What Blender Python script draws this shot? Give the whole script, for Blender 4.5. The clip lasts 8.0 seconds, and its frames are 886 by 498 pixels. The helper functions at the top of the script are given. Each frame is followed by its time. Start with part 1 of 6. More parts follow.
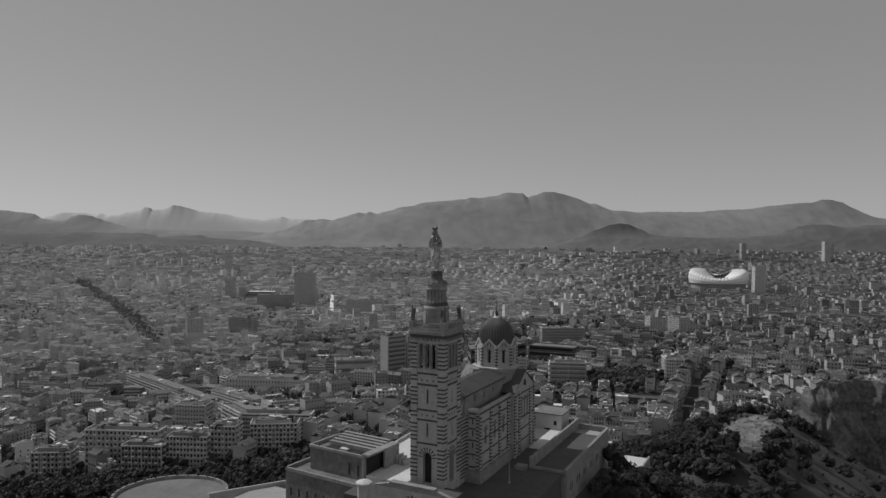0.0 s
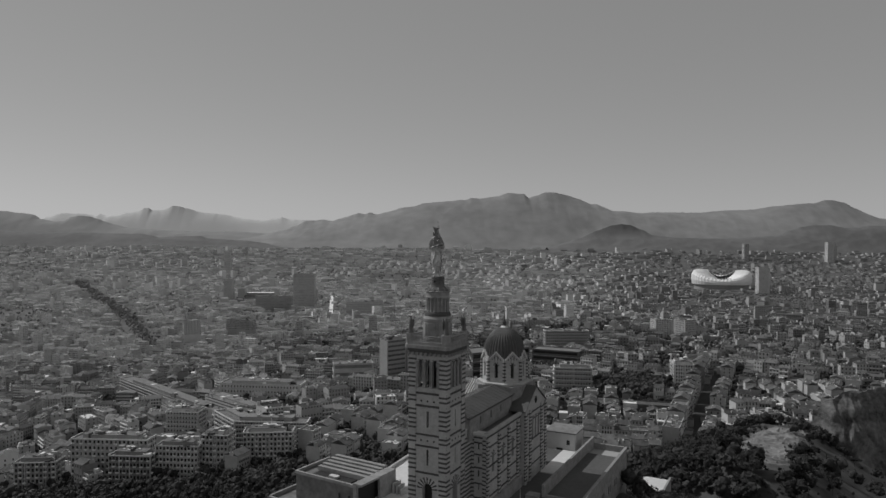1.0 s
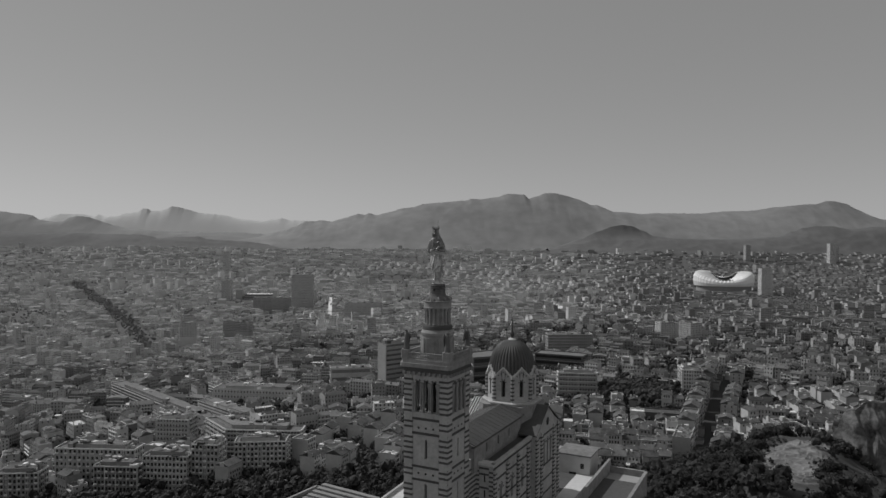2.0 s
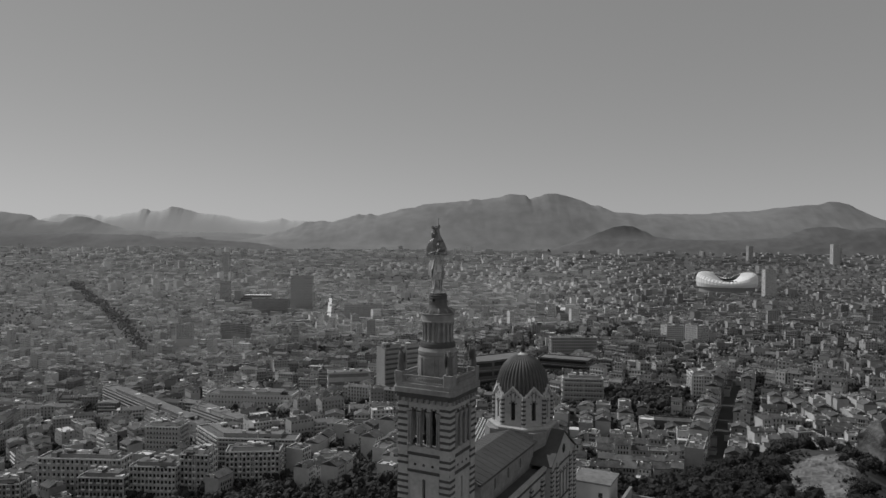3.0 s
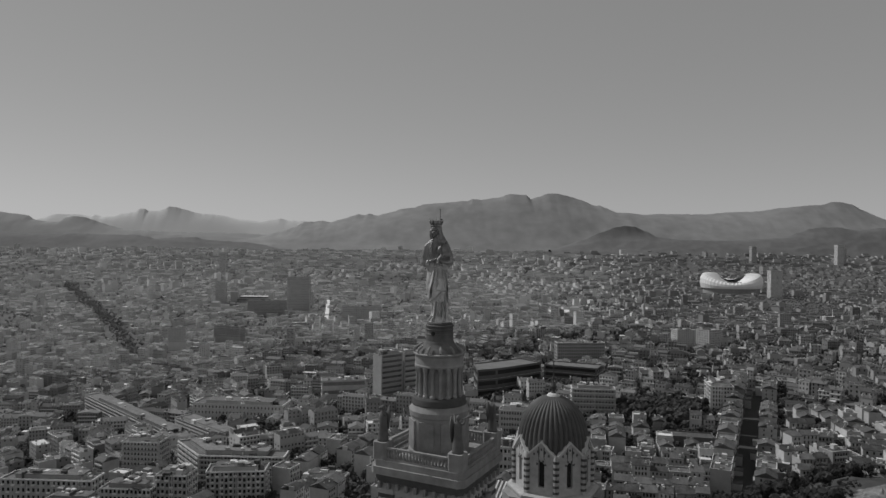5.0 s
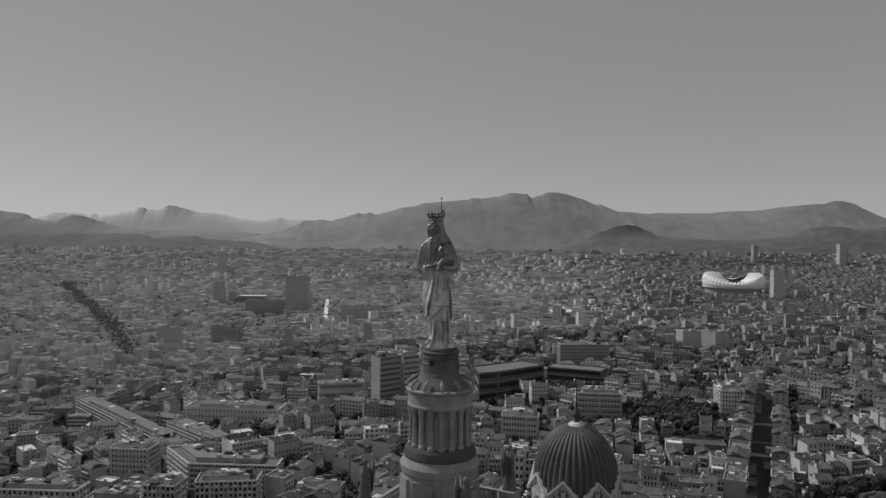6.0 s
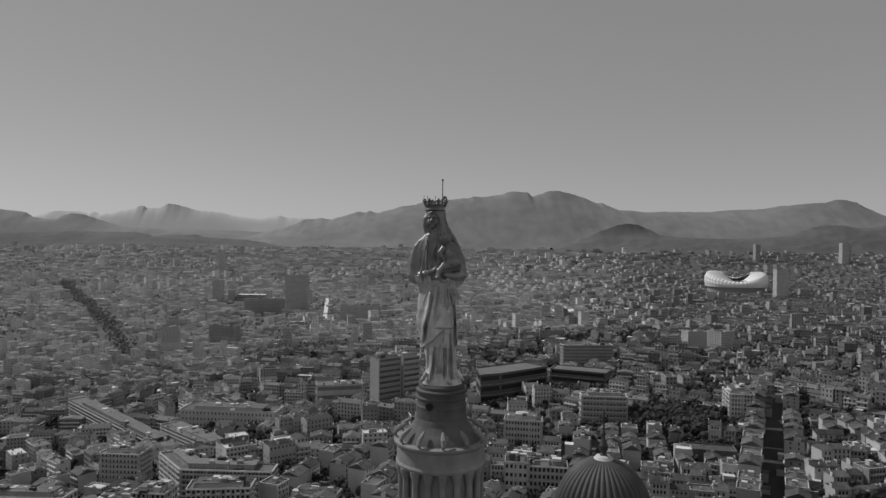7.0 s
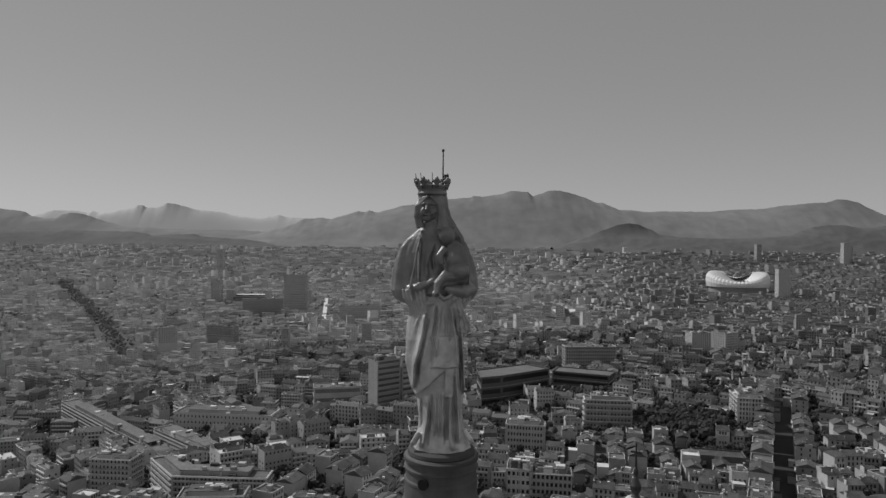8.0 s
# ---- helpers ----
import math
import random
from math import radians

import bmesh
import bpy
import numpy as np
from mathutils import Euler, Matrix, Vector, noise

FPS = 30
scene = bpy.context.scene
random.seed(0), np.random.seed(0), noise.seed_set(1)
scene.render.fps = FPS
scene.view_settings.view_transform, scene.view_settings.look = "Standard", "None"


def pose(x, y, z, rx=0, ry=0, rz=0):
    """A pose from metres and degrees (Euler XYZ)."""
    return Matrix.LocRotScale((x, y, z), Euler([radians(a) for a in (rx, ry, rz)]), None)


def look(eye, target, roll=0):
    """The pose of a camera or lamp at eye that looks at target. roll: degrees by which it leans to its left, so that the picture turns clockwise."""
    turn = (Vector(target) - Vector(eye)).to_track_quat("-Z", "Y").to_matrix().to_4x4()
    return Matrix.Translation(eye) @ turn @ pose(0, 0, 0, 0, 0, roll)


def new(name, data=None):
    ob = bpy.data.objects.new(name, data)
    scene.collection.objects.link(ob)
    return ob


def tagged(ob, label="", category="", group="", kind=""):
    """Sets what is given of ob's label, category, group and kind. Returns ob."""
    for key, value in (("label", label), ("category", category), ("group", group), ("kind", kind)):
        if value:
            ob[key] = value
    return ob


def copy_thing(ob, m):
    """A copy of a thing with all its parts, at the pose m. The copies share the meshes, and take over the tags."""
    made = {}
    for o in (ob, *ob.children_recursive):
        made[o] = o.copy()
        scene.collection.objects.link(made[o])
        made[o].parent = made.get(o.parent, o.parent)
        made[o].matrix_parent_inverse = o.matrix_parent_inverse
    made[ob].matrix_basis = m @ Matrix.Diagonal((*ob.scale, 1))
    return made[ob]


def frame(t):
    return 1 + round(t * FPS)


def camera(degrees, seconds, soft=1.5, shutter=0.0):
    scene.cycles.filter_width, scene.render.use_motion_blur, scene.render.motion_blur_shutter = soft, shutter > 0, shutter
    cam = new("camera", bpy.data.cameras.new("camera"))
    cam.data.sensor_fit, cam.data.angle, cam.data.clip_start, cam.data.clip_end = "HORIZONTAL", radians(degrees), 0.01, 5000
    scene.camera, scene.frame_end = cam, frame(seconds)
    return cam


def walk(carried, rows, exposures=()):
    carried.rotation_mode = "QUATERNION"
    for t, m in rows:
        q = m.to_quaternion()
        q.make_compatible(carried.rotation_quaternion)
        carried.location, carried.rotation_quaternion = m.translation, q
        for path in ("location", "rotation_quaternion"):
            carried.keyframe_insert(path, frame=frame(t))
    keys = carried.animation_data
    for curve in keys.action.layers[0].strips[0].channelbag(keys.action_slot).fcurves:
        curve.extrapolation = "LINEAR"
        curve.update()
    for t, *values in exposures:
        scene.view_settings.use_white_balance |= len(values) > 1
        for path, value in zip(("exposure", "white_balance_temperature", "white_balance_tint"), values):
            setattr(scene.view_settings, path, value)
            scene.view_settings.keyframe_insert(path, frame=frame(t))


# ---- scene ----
EXPO, SKY_STRENGTH, SUN_STRENGTH = 0.0, 0.07, 2.2
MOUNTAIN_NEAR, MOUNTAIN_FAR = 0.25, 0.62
cam = camera(66, 8.0, soft=1.5)
# seconds, eye, a point ahead, roll
PATH = [
    (0, (1.54, -175.395, 62.853), (1.541, -173.395, 62.813), 0.3),
    (0.5, (1.38, -164.8, 62.859), (1.38, -162.8, 62.821), 0.3),
    (1, (1.213, -154.6, 62.86), (1.212, -152.6, 62.822), 0.3),
    (1.5, (1.09, -144.666, 62.93), (1.09, -142.666, 62.893), 0.32),
    (3, (0.932, -113.419, 62.983), (0.929, -111.419, 62.949), 0.38),
    (3.5, (0.843, -103.8, 62.95), (0.841, -101.8, 62.916), 0.4),
    (4, (0.74, -94.2, 62.96), (0.737, -92.2, 62.927), 0.4),
    (4.5, (0.56, -84.5, 62.99), (0.557, -82.5, 62.957), 0.4),
    (6, (0.215, -56.404, 62.863), (0.212, -54.405, 62.827), 0.43),
    (6.5, (0.15, -48.485, 62.775), (0.145, -46.486, 62.736), 0.45),
    (7, (0.13, -41.2, 62.69), (0.125, -39.2, 62.65), 0.47),
    (7.5, (0.13, -34.546, 62.62), (0.125, -32.546, 62.579), 0.5),
    (8, (0.076, -28.23, 62.53), (0.071, -26.23, 62.489), 0.5),
]
walk(cam, [(t, look(eye, ahead, roll)) for t, eye, ahead, roll in PATH], [(0, EXPO), (8, EXPO)])

# ---- sky and sun: a clear morning, the sun ahead and to one side ----
SUN_AZ, SUN_EL = radians(-63), radians(46)
world = bpy.data.worlds.new("world")
world.use_nodes = True
scene.world = world
wn = world.node_tree
sky = wn.nodes.new("ShaderNodeTexSky")
sky.sky_type, sky.sun_disc = "NISHITA", False
sky.sun_elevation, sky.sun_rotation = SUN_EL, SUN_AZ
sky.air_density, sky.dust_density = 1.0, 0.1
grey = wn.nodes.new("ShaderNodeRGBToBW")
wn.links.new(sky.outputs[0], grey.inputs[0])
veil_mix = wn.nodes.new("ShaderNodeMix")  # a flat grey mixed in evens out the sky
veil_mix.inputs[0].default_value, veil_mix.inputs[3].default_value = 0.55, 4.0
wn.links.new(grey.outputs[0], veil_mix.inputs[2])
wn.links.new(veil_mix.outputs[0], wn.nodes["Background"].inputs[0])
wn.nodes["Background"].inputs[1].default_value = SKY_STRENGTH
sun = new("sun", bpy.data.lights.new("sun", "SUN"))
sun.data.energy, sun.data.angle = SUN_STRENGTH, radians(0.5)
TO_SUN = Vector((math.sin(SUN_AZ) * math.cos(SUN_EL), math.cos(SUN_AZ) * math.cos(SUN_EL), math.sin(SUN_EL)))
sun.matrix_world = look(TO_SUN * 300, (0, 0, 0))


# ---- materials: black-and-white film, so every surface is a grey ----
def mat(name, base, spread=0.25, grain=1.0, stain=0.08, rough=0.85, bump=0.3, metal=0.0, island=0.0, random_ob=0.0):
    """A grey surface: grain and stains are noise scales per metre; island and random_ob vary it from piece to piece."""
    m = bpy.data.materials.new(name)
    m.use_nodes = True
    nt = m.node_tree
    p = nt.nodes["Principled BSDF"]
    p.inputs["Roughness"].default_value, p.inputs["Metallic"].default_value = rough, metal
    p.inputs["Specular IOR Level"].default_value = 0.3
    co = nt.nodes.new("ShaderNodeNewGeometry")

    def noisy(scale, detail):
        n = nt.nodes.new("ShaderNodeTexNoise")
        n.inputs["Scale"].default_value, n.inputs["Detail"].default_value = scale, detail
        nt.links.new(co.outputs["Position"], n.inputs["Vector"])
        return n.outputs["Fac"]

    def maths(op, a, b):
        n = nt.nodes.new("ShaderNodeMath")
        n.operation = op
        for i, v in enumerate((a, b)):
            if isinstance(v, (int, float)):
                n.inputs[i].default_value = v
            else:
                nt.links.new(v, n.inputs[i])
        return n.outputs[0]

    fine, wide = noisy(grain, 5), noisy(stain, 3)
    both = maths("ADD", maths("MULTIPLY", maths("SUBTRACT", fine, 0.5), 2 * spread), maths("MULTIPLY", maths("SUBTRACT", wide, 0.5), 2.4 * spread))
    if island:
        both = maths("ADD", both, maths("MULTIPLY", maths("SUBTRACT", co.outputs["Random Per Island"], 0.5), 2 * island))
    if random_ob:
        info = nt.nodes.new("ShaderNodeObjectInfo")
        both = maths("ADD", both, maths("MULTIPLY", maths("SUBTRACT", info.outputs["Random"], 0.5), 2 * random_ob))
    value = maths("MAXIMUM", maths("MULTIPLY", maths("ADD", both, 1.0), base), 0.008)
    nt.links.new(value, p.inputs["Base Color"])
    if bump:
        b = nt.nodes.new("ShaderNodeBump")
        b.inputs["Strength"].default_value, b.inputs["Distance"].default_value = bump, 0.15 / grain
        nt.links.new(fine, b.inputs["Height"])
        nt.links.new(b.outputs[0], p.inputs["Normal"])
    return m


STONE = mat("pale_limestone", 0.43, 0.28, 1.6, 0.25)
STONE_DARK = mat("green_stone_band", 0.09, 0.3, 1.6, 0.3)
STONE_GREY = mat("weathered_limestone", 0.28, 0.35, 1.2, 0.35)
STONE_ANNEX = mat("darker_limestone_blocks", 0.17, 0.45, 0.9, 0.3, bump=0.5)
# white stone; also the colour for painted sunlit patches of court and roof
STONE_LIGHT = mat("white_stone_and_sunlit_tone", 0.62, 0.12, 0.8, 0.1)
STONE_SOOT = mat("sooty_weathered_limestone", 0.135, 0.45, 1.4, 0.5, bump=0.5)
LEAD = mat("lead_roof_sheet", 0.09, 0.3, 0.9, 0.2, rough=0.55)
GILT = mat("weathered_gilt_copper", 0.6, 0.5, 2.0, 0.9, rough=0.48, bump=0.8, metal=0.45)
PATINA = mat("pale_bronze_patina", 0.14, 0.3, 2.0, 0.4, rough=0.7)
BRONZE = mat("dark_bronze", 0.08, 0.3, 2.0, 0.4, rough=0.5, metal=0.6)
IRON = mat("dark_iron", 0.05, 0.2, 3.0, 0.5, rough=0.6)
GLASS = mat("dark_window_glass", 0.03, 0.3, 0.5, 0.1, rough=0.25, bump=0, random_ob=0.4, island=0.4)
GLASS_BAND = mat("grey_window_band", 0.15, 0.3, 0.4, 0.1, rough=0.35, bump=0, random_ob=0.4)
VOID = mat("unlit_interior", 0.03, 0.2, 0.5, 0.1, bump=0)
ASPHALT = mat("asphalt", 0.055, 0.25, 1.5, 0.1)
COURT = mat("court_asphalt", 0.10, 0.25, 1.0, 0.1)
ROOF_FLAT = mat("flat_roof_gravel", 0.16, 0.5, 0.8, 0.2, random_ob=0.35)
ROOF_TILE = mat("clay_roof_tile", 0.105, 0.6, 0.9, 0.2, bump=0.8, random_ob=0.4)
# white coating; also the colour for painted sunlight, glints and street glare
ROOF_WHITE = mat("white_coating_and_sunlit_tone", 0.7, 0.15, 0.6, 0.08, random_ob=0.2)
PLASTER = mat("lime_render", 0.40, 0.2, 0.5, 0.12, random_ob=0.45)
PLASTER_LIGHT = mat("pale_render", 0.51, 0.16, 0.5, 0.12, random_ob=0.2)
PLASTER_DARK = mat("dark_cladding", 0.13, 0.2, 0.5, 0.1)
PLASTER_MID = mat("grey_cladding", 0.31, 0.2, 0.2, 0.03)
PAVING = mat("grey_paving", 0.19, 0.25, 0.5, 0.08)
CONCRETE = mat("concrete", 0.36, 0.18, 0.5, 0.06)
ROCK = mat("limestone_cliff", 0.13, 0.95, 0.5, 0.07, bump=1.0)
LEDGE = mat("bare_limestone_ledge", 0.18, 0.8, 0.6, 0.08, bump=1.0)
BARK = mat("bark", 0.10, 0.3, 3.0, 0.5)
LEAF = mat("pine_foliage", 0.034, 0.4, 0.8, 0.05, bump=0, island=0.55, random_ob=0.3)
# foliage colour lightened for the far trees, in place of haze
HAZY_LEAF = mat("haze_paled_foliage", 0.17, 0.3, 0.02, 0.004, bump=0, island=0.4)
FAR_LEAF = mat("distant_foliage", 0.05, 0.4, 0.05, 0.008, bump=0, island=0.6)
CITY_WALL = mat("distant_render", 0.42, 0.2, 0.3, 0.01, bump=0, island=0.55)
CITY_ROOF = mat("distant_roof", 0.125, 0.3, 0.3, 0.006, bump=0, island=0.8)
STADIUM_SKIN = mat("white_roof_membrane", 0.85, 0.08, 0.05, 0.01, bump=0, rough=0.5)


def darken_above(m, low, high, dark):
    """Multiplies a metal's base colour darker above a ragged edge between two heights."""
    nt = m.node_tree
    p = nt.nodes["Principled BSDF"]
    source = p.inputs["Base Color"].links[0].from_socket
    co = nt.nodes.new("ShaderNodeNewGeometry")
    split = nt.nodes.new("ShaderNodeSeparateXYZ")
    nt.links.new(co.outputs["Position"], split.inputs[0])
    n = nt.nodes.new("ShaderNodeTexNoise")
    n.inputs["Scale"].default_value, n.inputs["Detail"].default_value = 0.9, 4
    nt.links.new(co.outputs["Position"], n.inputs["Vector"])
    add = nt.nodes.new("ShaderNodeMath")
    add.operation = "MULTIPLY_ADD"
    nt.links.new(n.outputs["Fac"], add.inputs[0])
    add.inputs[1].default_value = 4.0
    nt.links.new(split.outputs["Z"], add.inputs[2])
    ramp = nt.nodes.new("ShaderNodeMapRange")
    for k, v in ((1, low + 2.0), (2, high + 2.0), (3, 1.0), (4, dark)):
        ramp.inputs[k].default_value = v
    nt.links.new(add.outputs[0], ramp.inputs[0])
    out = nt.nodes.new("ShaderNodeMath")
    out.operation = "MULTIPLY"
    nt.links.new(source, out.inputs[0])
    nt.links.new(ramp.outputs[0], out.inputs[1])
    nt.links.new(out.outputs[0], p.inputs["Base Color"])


# base colour drops to 0.4 over the statue's upper part
darken_above(GILT, 58.8, 61.0, 0.4)


# ---- mesh helpers ----
def mesh_of(name, verts, faces, material, smooth=False):
    me = bpy.data.meshes.new(name)
    me.from_pydata([tuple(v) for v in verts], [], faces)
    for m in material if isinstance(material, (list, tuple)) else [material]:
        me.materials.append(m)
    if smooth:
        me.polygons.foreach_set("use_smooth", [True] * len(me.polygons))
    me.update()
    return me


class Build:
    """Collects boxes, rings and panels into one mesh."""

    def __init__(self):
        self.v, self.f = [], []

    def add(self, verts, faces, m=None):
        n = len(self.v)
        self.v += [m @ Vector(v) for v in verts] if m else [Vector(v) for v in verts]
        self.f += [tuple(i + n for i in f) for f in faces]
        return self

    def box(self, x0, x1, y0, y1, z0, z1, m=None, chamfer=0.0):
        c = chamfer
        if not c:
            v = [(x, y, z) for z in (z0, z1) for x, y in ((x0, y0), (x1, y0), (x1, y1), (x0, y1))]
            return self.add(v, [(3, 2, 1, 0), (4, 5, 6, 7), (0, 1, 5, 4), (1, 2, 6, 5), (2, 3, 7, 6), (3, 0, 4, 7)], m)
        loop = [(x0 + c, y0), (x1 - c, y0), (x1, y0 + c), (x1, y1 - c), (x1 - c, y1), (x0 + c, y1), (x0, y1 - c), (x0, y0 + c)]
        v = [(x, y, z) for z in (z0, z1) for x, y in loop]
        f = [tuple(range(7, -1, -1)), tuple(range(8, 16))] + [(i, (i + 1) % 8, 8 + (i + 1) % 8, 8 + i) for i in range(8)]
        return self.add(v, f, m)

    def lathe(self, profile, sides=32, m=None, turn=0.0, ribs=0, rib=0.0, cap=True):
        """profile: (radius, z) from the bottom up."""
        v, f = [], []
        for r, z in profile:
            for i in range(sides):
                a = turn + 2 * math.pi * i / sides
                k = 1 + (rib * abs(math.sin(ribs * a / 2)) if ribs else 0)
                v.append((r * k * math.cos(a), r * k * math.sin(a), z))
        for j in range(len(profile) - 1):
            for i in range(sides):
                k = (i + 1) % sides
                f.append((j * sides + i, j * sides + k, (j + 1) * sides + k, (j + 1) * sides + i))
        if cap:
            f.append(tuple(range(sides - 1, -1, -1)))
            f.append(tuple((len(profile) - 1) * sides + i for i in range(sides)))
        return self.add(v, f, m)

    def tube(self, points, radii, sides=8):
        v, f = [], []
        for k, p in enumerate(points):
            p = Vector(p)
            d = (Vector(points[min(k + 1, len(points) - 1)]) - Vector(points[max(k - 1, 0)])).normalized()
            a = d.cross(Vector((0.3, 1, 0.2))).normalized()
            b = d.cross(a)
            for i in range(sides):
                t = 2 * math.pi * i / sides
                v.append(p + radii[k] * (math.cos(t) * a + math.sin(t) * b))
        n = len(points)
        for j in range(n - 1):
            for i in range(sides):
                k = (i + 1) % sides
                f.append((j * sides + i, j * sides + k, (j + 1) * sides + k, (j + 1) * sides + i))
        f += [tuple(range(sides - 1, -1, -1)), tuple((n - 1) * sides + i for i in range(sides))]
        return self.add(v, f)

    def ball(self, c, rx, ry, rz, n=10):
        prof = [(math.sin(math.pi * i / n) + 1e-3, -math.cos(math.pi * i / n)) for i in range(n + 1)]
        return self.lathe(prof, 14, Matrix.Translation(c) @ Matrix.Diagonal((rx, ry, rz, 1)), cap=False)

    def arcade(self, s0, s1, z0, z1, openings, depth, m):
        """A wall face in the plane y = 0 with arched openings (centre, half width, sill, spring, rise) and reveals that go inwards (+y)."""
        v, f = [], []

        def quad(*pts):
            n = len(v)
            v.extend(pts)
            f.append(tuple(range(n, n + len(pts))))
        at = s0
        for c, w, zb, zs, rise in sorted(openings):
            quad((at, 0, z0), (c - w, 0, z0), (c - w, 0, z1), (at, 0, z1))
            if zb > z0:
                quad((c - w, 0, z0), (c + w, 0, z0), (c + w, 0, zb), (c - w, 0, zb))
                quad((c - w, 0, zb), (c + w, 0, zb), (c + w, depth, zb), (c - w, depth, zb))
            arc = [(c - w * math.cos(math.pi * i / 8), zs + rise * math.sin(math.pi * i / 8)) for i in range(9)]
            for (xa, za), (xb, zb2) in zip(arc, arc[1:]):
                quad((xa, 0, za), (xb, 0, zb2), (xb, 0, z1), (xa, 0, z1))
                quad((xa, depth, za), (xb, depth, zb2), (xb, 0, zb2), (xa, 0, za))
            quad((c - w, depth, zb), (c - w, depth, zs), (c - w, 0, zs), (c - w, 0, zb))
            quad((c + w, 0, zb), (c + w, 0, zs), (c + w, depth, zs), (c + w, depth, zb))
            at = c + w
        quad((at, 0, z0), (s1, 0, z0), (s1, 0, z1), (at, 0, z1))
        return self.add(v, f, m)

    def mesh(self, name, material, smooth=False):
        return mesh_of(name, self.v, self.f, material, smooth)


def put(name, me, parent=None, label="", m=None):
    ob = new(name, me)
    if parent:
        ob.parent = parent
    if m:
        ob.matrix_basis = m
    return tagged(ob, label)


def part(name, build, material, parent, label="", smooth=False, m=None):
    return put(name, build.mesh(name, material, smooth), parent, label, m)


def thing(name, m, label, category, group="", kind=""):
    ob = new(name)
    ob.matrix_basis = m
    return tagged(ob, label, category, group, kind)


def smooth_step(a, b, t):
    t = min(max((t - a) / (b - a), 0), 1)
    return t * t * (3 - 2 * t)


# ---- the ground: one sheet with the church's hill, the city's plain and the rise towards the mountains ----
def city_level(x, y):
    if x < 0:
        z = -90 + 0.11 * max(x, -560) - 0.02 * (min(max(y, 400), 1000) - 400)
    else:
        z = -90 + 0.055 * min(x, 240)
    z += 6 * math.exp(-((x - 230) ** 2 + (y - 520) ** 2) / 150 ** 2)
    z += (-132 - z) * smooth_step(850, 1700, y)
    z += 132 * smooth_step(2500, 4500, y)
    return z + 5 * noise.noise((x / 160, y / 160, 0.3))


def crest_of_knoll(x, y):
    """How far along the rocky knoll's crest a place lies (0 to 1), and how far off it."""
    t = min(max(((x - 130) * 56 + (y - 118) * 97) / (56 ** 2 + 97 ** 2), 0), 1)
    return t, math.hypot(x - 130 - 56 * t, y - 118 - 97 * t)


def ground_level(x, y):
    z = city_level(x, y)
    u, v = 0.891 * x - 0.454 * y, 0.454 * x + 0.891 * y
    d = math.hypot(max(abs(u - 3) - 22, 0), max(abs(v - 22) - 42, 0))
    hill = -12 - 0.5 * max(d - 2, 0) + 5 * noise.noise((x / 35, y / 35, 1.7)) * smooth_step(5, 40, d)
    # the rocky spur beside the church
    e = math.hypot((x - 262) / 1.5, (y - 225) / 0.8)
    spur = -72 - 0.32 * max(e - 25, 0) - 0.5 * max(e - 60, 0) + 9 * noise.noise((x / 28, y / 28, 4.1)) + 3 * noise.noise((x / 8, y / 8, 2.1))
    # the bare knoll between the church and the spur
    k_along, k_off = crest_of_knoll(x, y)
    knoll = -29 - 12 * k_along - 0.6 * max(k_off - 13, 0) + 2 * noise.noise((x / 14, y / 14, 6.0))
    hill = max(hill, spur, knoll)
    k = 10.0
    h = max(k - abs(z - hill), 0) / k
    return max(z, hill) + h * h * k * 0.25


def axis_steps(edges):
    out = []
    for a, b, n in edges:
        out += [a + (b - a) * i / n for i in range(n)]
    return out + [edges[-1][1]]


gx = axis_steps([(-4600, -900, 30), (-900, -260, 40), (-260, 420, 136), (420, 900, 30), (900, 4600, 30)])
gy = axis_steps([(-1600, -200, 12), (-200, 340, 108), (340, 900, 50), (900, 2500, 40), (2500, 4790, 30)])
gv = [(x, y, ground_level(x, y)) for y in gy for x in gx]
nx = len(gx)
gf = [(j * nx + i, j * nx + i + 1, (j + 1) * nx + i + 1, (j + 1) * nx + i) for j in range(len(gy) - 1) for i in range(nx - 1)]
SOIL = mat("scrub_hillside_soil", 0.07, 0.8, 0.12, 0.02, bump=0.4)
STREETS = mat("street_and_yard_ground", 0.11, 0.4, 0.12, 0.015, bump=0.2)
ground_mesh = mesh_of("ground", gv, gf, [SOIL, STREETS], True)
ground_mesh.polygons.foreach_set("material_index", [int(gv[q[0]][2] - city_level(gv[q[0]][0], gv[q[0]][1]) < 3) for q in gf])
tagged(put("ground", ground_mesh), "dark scrub hillside and city ground below the church", "ground", kind="structure")


# ---- mountains on the horizon ----
def along(rows, t):
    for (a, b), (c, d) in zip(rows, rows[1:]):
        if t <= c:
            k = (t - a) / (c - a)
            k = k * k * (3 - 2 * k) * 0.5 + k * 0.5
            return b + (d - b) * max(k, 0)
    return rows[-1][1]


